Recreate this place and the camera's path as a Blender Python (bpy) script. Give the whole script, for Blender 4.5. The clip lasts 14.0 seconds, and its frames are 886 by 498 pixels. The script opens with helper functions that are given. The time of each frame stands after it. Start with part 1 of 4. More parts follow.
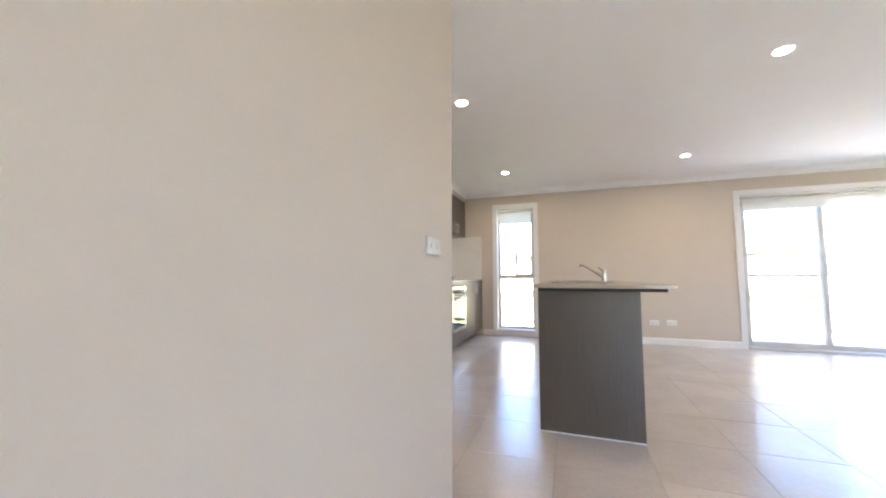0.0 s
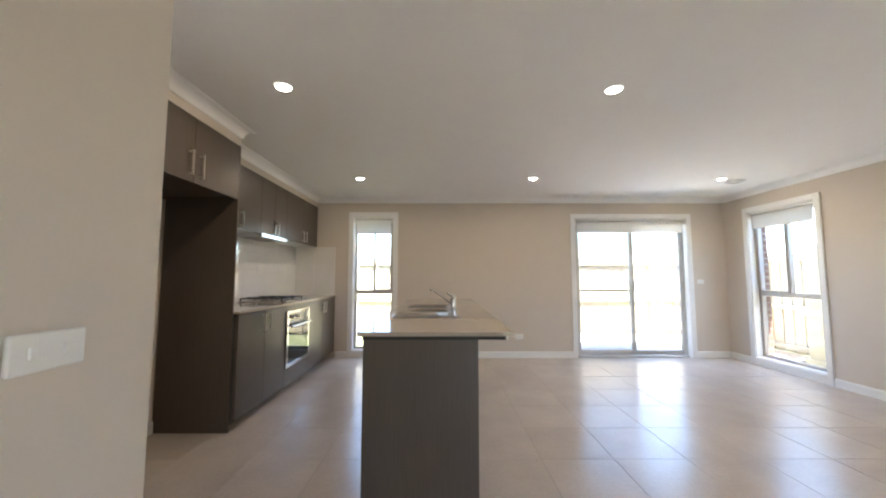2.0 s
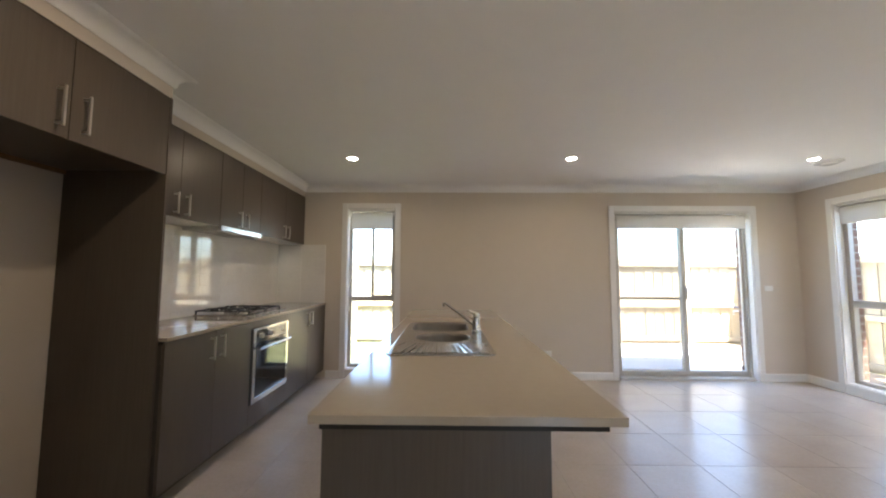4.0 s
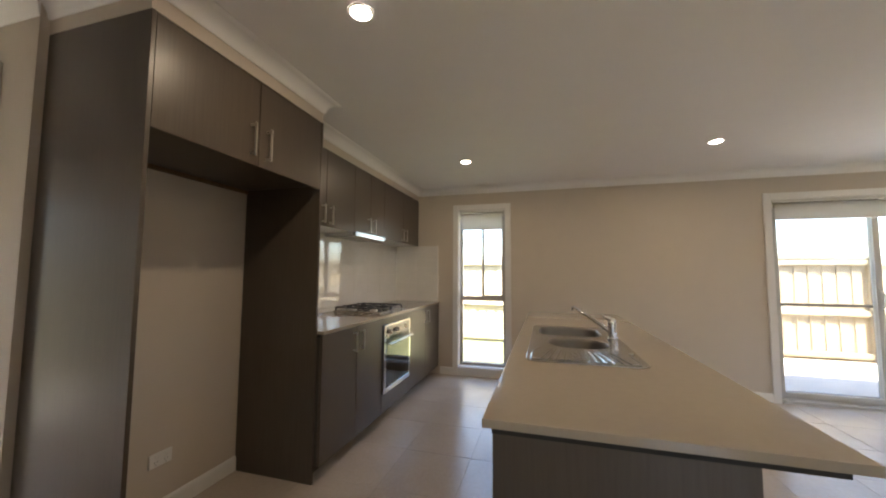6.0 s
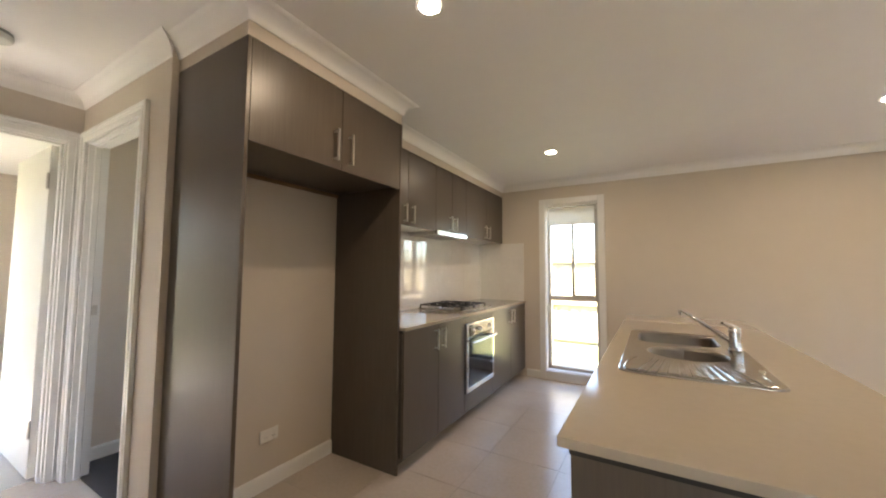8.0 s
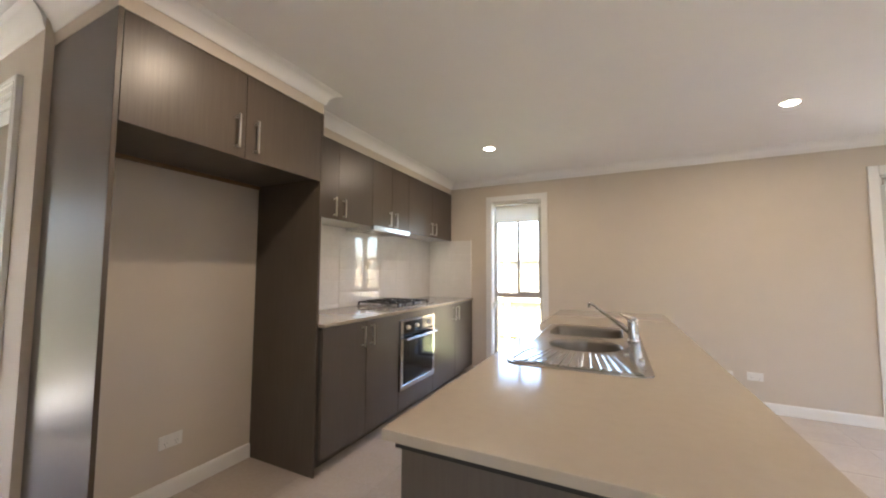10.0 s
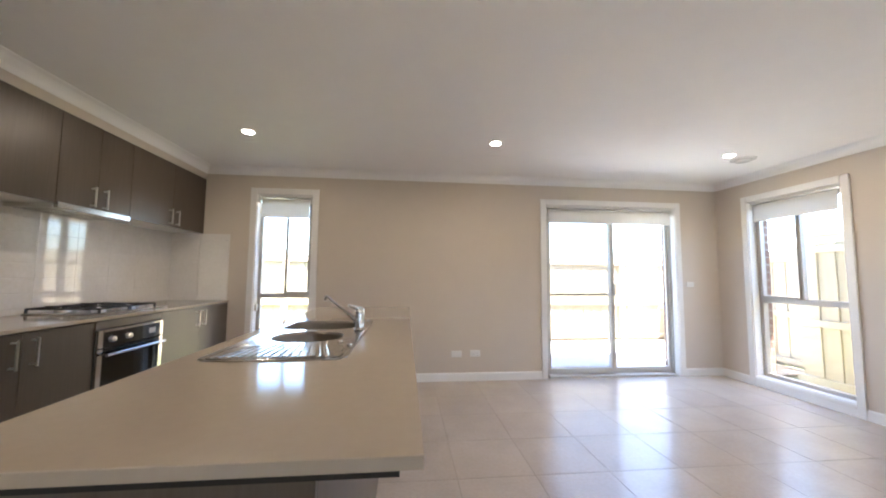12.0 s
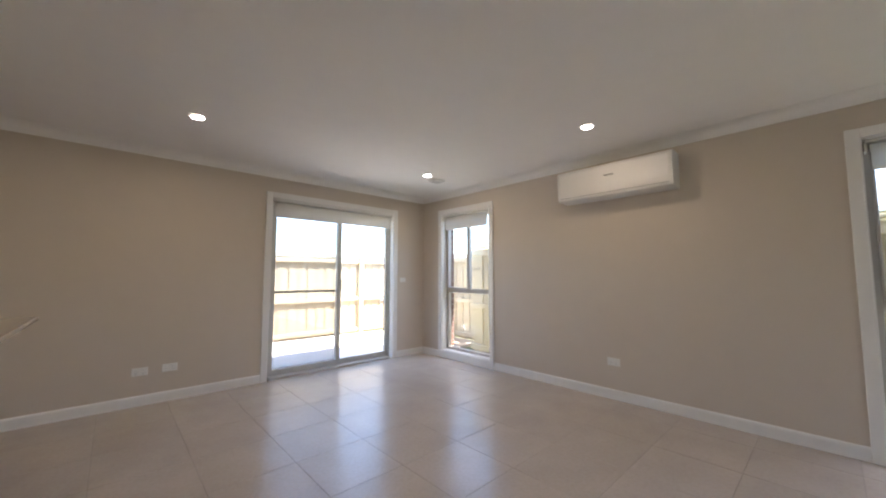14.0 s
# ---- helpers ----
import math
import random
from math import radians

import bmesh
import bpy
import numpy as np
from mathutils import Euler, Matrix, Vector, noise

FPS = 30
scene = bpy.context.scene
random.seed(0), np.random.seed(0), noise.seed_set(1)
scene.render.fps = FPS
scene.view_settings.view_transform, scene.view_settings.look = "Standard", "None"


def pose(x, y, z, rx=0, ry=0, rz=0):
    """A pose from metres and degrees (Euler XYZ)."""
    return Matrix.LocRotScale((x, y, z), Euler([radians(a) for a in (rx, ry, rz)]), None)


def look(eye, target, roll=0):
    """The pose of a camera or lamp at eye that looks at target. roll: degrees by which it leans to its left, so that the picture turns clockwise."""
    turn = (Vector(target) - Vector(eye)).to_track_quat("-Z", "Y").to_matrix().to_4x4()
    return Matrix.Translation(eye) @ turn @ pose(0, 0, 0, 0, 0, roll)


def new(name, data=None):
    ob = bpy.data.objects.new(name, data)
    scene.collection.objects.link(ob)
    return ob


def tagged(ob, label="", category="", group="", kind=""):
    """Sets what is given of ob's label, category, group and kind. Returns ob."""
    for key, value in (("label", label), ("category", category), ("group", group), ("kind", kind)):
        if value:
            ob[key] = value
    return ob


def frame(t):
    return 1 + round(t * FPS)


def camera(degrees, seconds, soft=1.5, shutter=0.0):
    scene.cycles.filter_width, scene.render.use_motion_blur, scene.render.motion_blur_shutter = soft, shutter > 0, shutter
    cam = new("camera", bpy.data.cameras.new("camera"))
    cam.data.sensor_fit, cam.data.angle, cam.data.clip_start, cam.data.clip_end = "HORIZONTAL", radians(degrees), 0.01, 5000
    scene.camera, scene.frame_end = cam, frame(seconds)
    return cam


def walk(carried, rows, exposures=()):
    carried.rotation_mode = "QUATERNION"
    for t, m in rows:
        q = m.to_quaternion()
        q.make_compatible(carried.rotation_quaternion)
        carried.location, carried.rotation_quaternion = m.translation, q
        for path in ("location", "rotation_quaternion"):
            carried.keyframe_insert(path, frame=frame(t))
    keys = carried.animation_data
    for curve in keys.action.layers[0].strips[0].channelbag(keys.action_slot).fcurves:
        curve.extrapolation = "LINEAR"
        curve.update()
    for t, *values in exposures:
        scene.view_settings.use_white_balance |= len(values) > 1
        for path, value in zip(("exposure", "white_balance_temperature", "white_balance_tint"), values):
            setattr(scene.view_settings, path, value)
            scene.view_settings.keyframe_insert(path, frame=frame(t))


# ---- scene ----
cam = camera(102.4, 14.0, soft=2.1)
PATH = [
    (0, (0.159, 0.001, 0.947), (-0.509, 1.88, 1.102), -0.0),
    (0.5, (0.18, 0.129, 0.99), (-0.248, 2.077, 1.136), 0.4),
    (1, (0.187, 0.329, 1.117), (0.013, 2.316, 1.266), 0.4),
    (1.5, (0.281, 0.392, 1.162), (0.235, 2.385, 1.324), -0.1),
    (2, (0.364, 0.534, 1.168), (0.366, 2.528, 1.325), -0.0),
    (4.5, (0.235, 1.49, 1.252), (0.182, 3.483, 1.401), 0.5),
    (5, (0.187, 1.472, 1.261), (-0.015, 3.456, 1.413), 0.4),
    (5.5, (0.155, 1.441, 1.264), (-0.214, 3.401, 1.404), 0.3),
    (6, (0.101, 1.4, 1.259), (-0.45, 3.318, 1.396), 0.4),
    (6.5, (0.072, 1.374, 1.264), (-0.675, 3.224, 1.396), 0.3),
    (7, (0.073, 1.388, 1.269), (-0.843, 3.162, 1.393), 0.3),
    (9.5, (0.327, 1.652, 1.228), (-0.702, 3.362, 1.354), 0.4),
    (10, (0.39, 1.676, 1.226), (-0.483, 3.471, 1.351), 0.3),
    (10.5, (0.439, 1.718, 1.197), (-0.215, 3.602, 1.343), 0.3),
    (11, (0.526, 1.733, 1.191), (0.159, 3.694, 1.331), 0.6),
    (11.5, (0.604, 1.731, 1.185), (0.518, 3.723, 1.335), 0.5),
    (12, (0.683, 1.732, 1.176), (0.887, 3.716, 1.328), 0.5),
    (12.5, (0.752, 1.736, 1.142), (1.219, 3.673, 1.313), 0.3),
    (13, (0.839, 1.69, 1.126), (1.614, 3.526, 1.296), 0.1),
    (13.5, (0.947, 1.636, 1.145), (1.988, 3.337, 1.298), 0.2),
    (14, (1.038, 1.569, 1.154), (2.394, 3.031, 1.305), -0.0),
]
walk(cam, [(t, look(eye, target, roll)) for t, eye, target, roll in PATH],
     exposures=[(0.0, 4.6, 5680, 14), (1.0, 4.34, 5820, 13), (2.0, 3.98, 5960, 12), (4.5, 3.55, 6260, 13), (5.5, 3.43, 6430, 13), (7.0, 3.92, 6880, 12), (9.5, 4.35, 6300, 16), (11.0, 4.35, 6030, 15), (12.5, 3.78, 5960, 15), (13.5, 3.34, 6080, 16), (14.0, 3.2, 6180, 16)])

# ---- world, sun, lamps ----
SUN_EL, SUN_AZ = 67.0, 150.0          # azimuth from +y towards +x; the sun stands behind the house
world = bpy.data.worlds.new("sky")
scene.world = world
world.use_nodes = True
wn = world.node_tree
wn.nodes.clear()
sky = wn.nodes.new("ShaderNodeTexSky")
sky.sky_type = "NISHITA"
sky.sun_disc = False
sky.sun_elevation = radians(SUN_EL)
sky.sun_rotation = radians(SUN_AZ)
sky.dust_density = 1.5
bgn = wn.nodes.new("ShaderNodeBackground")
bgn.inputs["Strength"].default_value = 0.14
won = wn.nodes.new("ShaderNodeOutputWorld")
wn.links.new(sky.outputs[0], bgn.inputs[0])
wn.links.new(bgn.outputs[0], won.inputs[0])

sun_data = bpy.data.lights.new("sun", "SUN")
sun_data.energy, sun_data.angle, sun_data.color = 4.8, radians(0.5), (1.0, 0.94, 0.84)
sun = new("sun", sun_data)
_a, _e = radians(SUN_AZ), radians(SUN_EL)
sun_dir = Vector((math.sin(_a) * math.cos(_e), math.cos(_a) * math.cos(_e), math.sin(_e)))
sun.matrix_world = look(sun_dir * 40, (0, 0, 0))


# ---- materials ----
def mat_nodes(name):
    m = bpy.data.materials.new(name)
    m.use_nodes = True
    nt = m.node_tree
    return m, nt, nt.nodes["Principled BSDF"]


def coords(nt, scale=(1, 1, 1)):
    tc = nt.nodes.new("ShaderNodeTexCoord")
    mp = nt.nodes.new("ShaderNodeMapping")
    mp.inputs["Scale"].default_value = scale
    nt.links.new(tc.outputs["Object"], mp.inputs["Vector"])
    return mp.outputs["Vector"]


def noise_tex(nt, vec, scale, detail=4.0, rough=0.55):
    n = nt.nodes.new("ShaderNodeTexNoise")
    n.inputs["Scale"].default_value = scale
    n.inputs["Detail"].default_value = detail
    n.inputs["Roughness"].default_value = rough
    nt.links.new(vec, n.inputs["Vector"])
    return n.outputs["Fac"]


def ramp(nt, fac, stops):
    r = nt.nodes.new("ShaderNodeValToRGB")
    while len(r.color_ramp.elements) < len(stops):
        r.color_ramp.elements.new(0.5)
    for el, (p, c) in zip(r.color_ramp.elements, stops):
        el.position = p
        el.color = (*c, 1.0)
    nt.links.new(fac, r.inputs["Fac"])
    return r.outputs["Color"]


def mixc(nt, a, b, fac, mode="MIX"):
    n = nt.nodes.new("ShaderNodeMix")
    n.data_type, n.blend_type = "RGBA", mode
    for sock, v in ((n.inputs["Factor"], fac), (n.inputs["A"], a), (n.inputs["B"], b)):
        if isinstance(v, (int, float)):
            sock.default_value = v
        elif isinstance(v, tuple):
            sock.default_value = (*v, 1.0)
        else:
            nt.links.new(v, sock)
    return n.outputs["Result"]


def bump(nt, bsdf, height, strength, dist=0.002):
    b = nt.nodes.new("ShaderNodeBump")
    b.inputs["Strength"].default_value = strength
    b.inputs["Distance"].default_value = dist
    nt.links.new(height, b.inputs["Height"])
    nt.links.new(b.outputs["Normal"], bsdf.inputs["Normal"])


def mapr(nt, fac, lo, hi):
    n = nt.nodes.new("ShaderNodeMapRange")
    n.inputs["To Min"].default_value, n.inputs["To Max"].default_value = lo, hi
    nt.links.new(fac, n.inputs["Value"])
    return n.outputs["Result"]


def shade(c, k):
    return tuple(min(1.0, v * k) for v in c)


def plain(name, col, rough=0.5, metal=0.0, vary=0.06, scale=6.0, grain=60.0, bumps=0.05, stretch=(1, 1, 1), spec=0.5):
    """A painted, moulded or metal surface: colour varied at two scales, with fine relief."""
    m, nt, b = mat_nodes(name)
    v = coords(nt, stretch)
    big, fine = noise_tex(nt, v, scale, 3), noise_tex(nt, v, grain, 3)
    c = ramp(nt, big, [(0.3, shade(col, 1 - vary)), (0.7, shade(col, 1 + vary))])
    c2 = ramp(nt, fine, [(0.35, shade(col, 1 - vary * 0.7)), (0.65, shade(col, 1 + vary * 0.7))])
    nt.links.new(mixc(nt, c, c2, 0.4), b.inputs["Base Color"])
    nt.links.new(mapr(nt, big, max(0.02, rough - 0.05), rough + 0.06), b.inputs["Roughness"])
    b.inputs["Metallic"].default_value = metal
    b.inputs["Specular IOR Level"].default_value = spec
    if bumps:
        bump(nt, b, fine, bumps)
    return m


def grained(name, dark, light, rough=0.45, axis=2):
    """Wood-grain laminate, the grain along one axis."""
    m, nt, b = mat_nodes(name)
    st = [38.0, 38.0, 38.0]
    st[axis] = 1.4
    v = coords(nt, tuple(st))
    g = noise_tex(nt, v, 3.2, 6, 0.65)
    v2 = coords(nt, (3, 3, 0.8))
    big = noise_tex(nt, v2, 1.2, 3)
    c = ramp(nt, g, [(0.3, dark), (0.5, tuple((p + q) / 2 for p, q in zip(dark, light))), (0.72, light)])
    c = mixc(nt, c, ramp(nt, big, [(0.3, (0.8, 0.8, 0.8)), (0.7, (1.0, 1.0, 1.0))]), 0.6, "MULTIPLY")
    nt.links.new(c, b.inputs["Base Color"])
    nt.links.new(mapr(nt, g, rough - 0.05, rough + 0.08), b.inputs["Roughness"])
    b.inputs["Specular IOR Level"].default_value = 0.5
    bump(nt, b, g, 0.05, 0.001)
    return m


def tile_mat(name, col, rough, tint=0.05, spread=0.05, relief=0.02):
    """Glazed tile: each piece a shade of its own, with soft clouding."""
    m, nt, b = mat_nodes(name)
    tc = nt.nodes.new("ShaderNodeTexCoord")
    info = nt.nodes.new("ShaderNodeObjectInfo")
    geo = nt.nodes.new("ShaderNodeNewGeometry")
    big = noise_tex(nt, geo.outputs["Position"], 3.0, 5)
    fine = noise_tex(nt, geo.outputs["Position"], 45.0, 4)
    c = ramp(nt, big, [(0.3, shade(col, 0.94)), (0.7, shade(col, 1.05))])
    c = mixc(nt, c, ramp(nt, fine, [(0.35, (0.93, 0.92, 0.9)), (0.6, (1, 1, 1))]), 0.7, "MULTIPLY")
    c = mixc(nt, c, ramp(nt, info.outputs["Random"], [(0, (1 - tint,) * 3), (1, (1, 1, 1))]), 1.0, "MULTIPLY")
    nt.links.new(c, b.inputs["Base Color"])
    b.inputs["Specular IOR Level"].default_value = 0.7
    nt.links.new(mapr(nt, big, rough - spread, rough + spread), b.inputs["Roughness"])
    if relief:
        bump(nt, b, fine, relief, 0.0008)
    return m


def glass_mat(name, tint=(1, 1, 1), gloss=1.0):
    """A thin clear pane: see-through, with reflections that grow to grazing angles."""
    m, nt, b = mat_nodes(name)
    nt.nodes.remove(b)
    tr, gl, mx, fr = (nt.nodes.new(k) for k in ("ShaderNodeBsdfTransparent", "ShaderNodeBsdfGlossy", "ShaderNodeMixShader", "ShaderNodeLayerWeight"))
    pw, sc = nt.nodes.new("ShaderNodeMath"), nt.nodes.new("ShaderNodeMath")
    pw.operation, sc.operation = "POWER", "MULTIPLY_ADD"
    pw.inputs[1].default_value = 5.0
    sc.inputs[1].default_value, sc.inputs[2].default_value = 0.6 * gloss, 0.035 * gloss
    tr.inputs[0].default_value = (*tint, 1)
    gl.inputs["Roughness"].default_value = 0.01
    fr.inputs["Blend"].default_value = 0.5
    nt.links.new(fr.outputs["Facing"], pw.inputs[0])
    nt.links.new(pw.outputs[0], sc.inputs[0])
    nt.links.new(sc.outputs[0], mx.inputs[0])
    nt.links.new(tr.outputs[0], mx.inputs[1])
    nt.links.new(gl.outputs[0], mx.inputs[2])
    nt.links.new(mx.outputs[0], nt.nodes["Material Output"].inputs[0])
    return m


def mesh_screen_mat(name):
    """Fly-screen mesh: fine dark threads that let most of the light through."""
    m, nt, b = mat_nodes(name)
    tr, mx = nt.nodes.new("ShaderNodeBsdfTransparent"), nt.nodes.new("ShaderNodeMixShader")
    b.inputs["Base Color"].default_value = (0.10, 0.10, 0.10, 1)
    b.inputs["Roughness"].default_value = 0.6
    mx.inputs[0].default_value = 0.32
    nt.links.new(tr.outputs[0], mx.inputs[1])
    nt.links.new(b.outputs[0], mx.inputs[2])
    nt.links.new(mx.outputs[0], nt.nodes["Material Output"].inputs[0])
    return m


def blind_mat(name, col):
    """Woven blind cloth: fine weave, some light shines through."""
    m, nt, b = mat_nodes(name)
    v = coords(nt)
    fine, big = noise_tex(nt, v, 500, 3), noise_tex(nt, v, 6, 3)
    c = mixc(nt, ramp(nt, big, [(0.3, shade(col, 0.97)), (0.7, shade(col, 1.03))]), ramp(nt, fine, [(0.35, shade(col, 0.97)), (0.65, col)]), 0.4)
    nt.links.new(c, b.inputs["Base Color"])
    b.inputs["Roughness"].default_value = 0.75
    bump(nt, b, fine, 0.08)
    tl, mx = nt.nodes.new("ShaderNodeBsdfTranslucent"), nt.nodes.new("ShaderNodeMixShader")
    nt.links.new(c, tl.inputs[0])
    mx.inputs[0].default_value = 0.45
    nt.links.new(b.outputs[0], mx.inputs[1])
    nt.links.new(tl.outputs[0], mx.inputs[2])
    nt.links.new(mx.outputs[0], nt.nodes["Material Output"].inputs[0])
    return m


def glow_mat(name, col, strength):
    m, nt, b = mat_nodes(name)
    b.inputs["Base Color"].default_value = (0.9, 0.9, 0.88, 1)
    b.inputs["Emission Color"].default_value = (*col, 1)
    b.inputs["Emission Strength"].default_value = strength
    return m


M_WALL = plain("wall paint warm beige", (0.61, 0.54, 0.462), 0.62, vary=0.02, grain=220, bumps=0.06)
M_CEIL = plain("flat white ceiling paint", (0.88, 0.865, 0.845), 0.8, vary=0.015, grain=180, bumps=0.05)
M_TRIM = plain("white semi-gloss trim paint", (0.80, 0.79, 0.77), 0.35, vary=0.02, grain=90, bumps=0.03)
M_DOORP = plain("white door paint", (0.80, 0.79, 0.76), 0.4, vary=0.02, grain=90, bumps=0.03)
M_FLOOR = tile_mat("cream porcelain floor tile", (0.55, 0.485, 0.425), 0.24, spread=0.03)
M_GROUT = plain("beige grout", (0.36, 0.32, 0.28), 0.85, vary=0.1, grain=200, bumps=0.2)
M_LAM = grained("dark brown woodgrain laminate", (0.082, 0.0625, 0.0475), (0.105, 0.082, 0.063), 0.34)
M_EDGE = plain("dark laminate edge", (0.05, 0.04, 0.034), 0.45, vary=0.08)
# Near-black: the island's backing board, and painted shade under the wall bench.
M_GAP = plain("black board and painted gap shade", (0.015, 0.013, 0.012), 0.7, vary=0.1)
M_STONE = plain("beige engineered stone", (0.425, 0.362, 0.292), 0.095, vary=0.03, scale=30, grain=400, bumps=0.0)
M_SPLASH = tile_mat("white gloss wall tile", (0.78, 0.755, 0.725), 0.035, 0.02, 0.01, 0.0)
M_WGROUT = plain("white grout", (0.75, 0.725, 0.69), 0.85, vary=0.04, grain=200, bumps=0.1)
M_STEEL = plain("brushed stainless steel", (0.52, 0.51, 0.50), 0.20, 1.0, vary=0.06, scale=12, grain=140, bumps=0.03, stretch=(1, 14, 1))
M_SINK = plain("satin pressed steel", (0.46, 0.445, 0.43), 0.16, 1.0, vary=0.04, scale=12, grain=140, bumps=0.01)
# Sink steel again, with the bowls' shade and warm reflections put into the colour.
M_BOWL = plain("brushed bowl steel with painted shade", (0.23, 0.205, 0.18), 0.36, 1.0, vary=0.05, scale=12, grain=140, bumps=0.02)
M_ACP = plain("matt white plastic", (0.80, 0.79, 0.77), 0.5, vary=0.015, bumps=0.0)
M_POLISH = plain("polished stainless steel", (0.55, 0.54, 0.52), 0.10, 1.0, vary=0.04, scale=12, grain=140, bumps=0.01, stretch=(1, 14, 1))
M_CHROME = plain("polished chrome", (0.78, 0.78, 0.78), 0.07, 1.0, vary=0.02, bumps=0.0)
M_SATIN = plain("satin nickel", (0.62, 0.60, 0.57), 0.3, 1.0, vary=0.03, bumps=0.01)
M_IRON = plain("black cast iron", (0.02, 0.02, 0.02), 0.55, vary=0.2, grain=300, bumps=0.3)
M_BGLASS = plain("black oven glass", (0.012, 0.013, 0.014), 0.04, vary=0.1, bumps=0.0)
M_OVGLASS = glass_mat("smoked oven glass", (0.25, 0.25, 0.25), 1.6)
M_ALU = plain("warm grey aluminium frame", (0.47, 0.445, 0.41), 0.45, 0.1, vary=0.04, bumps=0.02)
M_SCREEN = plain("brown-grey screen frame", (0.24, 0.22, 0.20), 0.45, 0.1, vary=0.04, bumps=0.02)
M_ALUW = plain("pearl white aluminium frame", (0.55, 0.54, 0.51), 0.4, 0.2, vary=0.03, bumps=0.02)
M_GLASS = glass_mat("window glass", (0.95, 0.97, 0.96))
M_MESH = mesh_screen_mat("fly screen mesh")
M_BLIND = blind_mat("white roller blind fabric", (0.76, 0.75, 0.73))
M_PLAST = plain("white plastic", (0.80, 0.79, 0.76), 0.2, vary=0.015, bumps=0.0)
M_PLASTG = plain("grey plastic", (0.30, 0.30, 0.30), 0.4, vary=0.04, bumps=0.0)
M_SLOT = plain("dark slot", (0.02, 0.02, 0.02), 0.6, vary=0.1, bumps=0.0)
M_LED = glow_mat("lit downlight diffuser", (1.0, 0.93, 0.80), 7.0)
M_CARPET = plain("charcoal carpet", (0.045, 0.043, 0.045), 0.95, vary=0.2, scale=20, grain=500, bumps=0.8)
M_CONC = plain("pale concrete slab", (0.64, 0.615, 0.575), 0.8, vary=0.12, scale=2, grain=80, bumps=0.2)
M_GRASS = plain("dry lawn ground", (0.15, 0.155, 0.075), 0.95, vary=0.45, scale=1.2, grain=40, bumps=0.6)
M_EARTH = plain("bare sandy earth", (0.36, 0.28, 0.20), 0.95, vary=0.25, scale=3, grain=60, bumps=0.6)
M_PALING = plain("pale pine fence timber", (0.44, 0.375, 0.265), 0.8, vary=0.16, scale=2, grain=30, bumps=0.3, stretch=(3, 3, 0.5))
M_RAIL = plain("fence rail timber", (0.46, 0.39, 0.28), 0.8, vary=0.16, scale=2, grain=30, bumps=0.3)
M_BRICK = plain("brown clay brick", (0.16, 0.085, 0.06), 0.85, vary=0.3, scale=9, grain=70, bumps=0.5)
M_MORTAR = plain("grey mortar", (0.38, 0.36, 0.33), 0.9, vary=0.12, grain=90, bumps=0.4)
M_ROOF = plain("blue-grey steel roof", (0.16, 0.19, 0.23), 0.4, 0.2, vary=0.06)
M_RENDER = plain("pale house render", (0.55, 0.52, 0.47), 0.85, vary=0.06)
M_BLUE = plain("blue plastic", (0.10, 0.14, 0.40), 0.4, vary=0.04)
M_STRIP = plain("woodgrain particle board edge", (0.20, 0.12, 0.06), 0.6, vary=0.2, grain=90)


# ---- building helpers ----
def box(bm, x0, y0, z0, x1, y1, z1, bevel=0.0, seg=1):
    vs = bmesh.ops.create_cube(bm, size=1.0, matrix=Matrix.LocRotScale(
        ((x0 + x1) / 2, (y0 + y1) / 2, (z0 + z1) / 2), None, (abs(x1 - x0), abs(y1 - y0), abs(z1 - z0))))["verts"]
    if bevel:
        es = list({e for v in vs for e in v.link_edges})
        bmesh.ops.bevel(bm, geom=es, offset=bevel, segments=seg, affect="EDGES", profile=0.5)
    return bm


def cyl(bm, c, r, h, axis="z", seg=24, r2=None, bevel=0.0):
    rot = {"z": Matrix(), "x": Matrix.Rotation(radians(90), 4, "Y"), "y": Matrix.Rotation(radians(-90), 4, "X")}[axis]
    vs = bmesh.ops.create_cone(bm, cap_ends=True, segments=seg, radius1=r, radius2=r if r2 is None else r2, depth=h,
                               matrix=Matrix.Translation(c) @ rot)["verts"]
    if bevel:
        fs = {f for v in vs for f in v.link_faces if len(f.verts) > 4}
        es = list({e for f in fs for e in f.edges})
        bmesh.ops.bevel(bm, geom=es, offset=bevel, segments=2, affect="EDGES", profile=0.5)
    return bm


def tube(bm, pts, r, seg=12):
    """A round bar through the points."""
    pts = [Vector(p) for p in pts]
    rings = []
    side = None
    for i, p in enumerate(pts):
        d = (pts[min(i + 1, len(pts) - 1)] - pts[max(i - 1, 0)]).normalized()
        if side is None:
            side = d.orthogonal().normalized()
        side = (side - d * side.dot(d)).normalized()
        up = d.cross(side)
        rr = r[i] if isinstance(r, (list, tuple)) else r
        rings.append([bm.verts.new(p + side * rr * math.cos(a) + up * rr * math.sin(a)) for a in [2 * math.pi * k / seg for k in range(seg)]])
    for a, b in zip(rings, rings[1:]):
        for k in range(seg):
            bm.faces.new((a[k], a[(k + 1) % seg], b[(k + 1) % seg], b[k]))
    bm.faces.new(rings[0][::-1])
    bm.faces.new(rings[-1])
    return bm


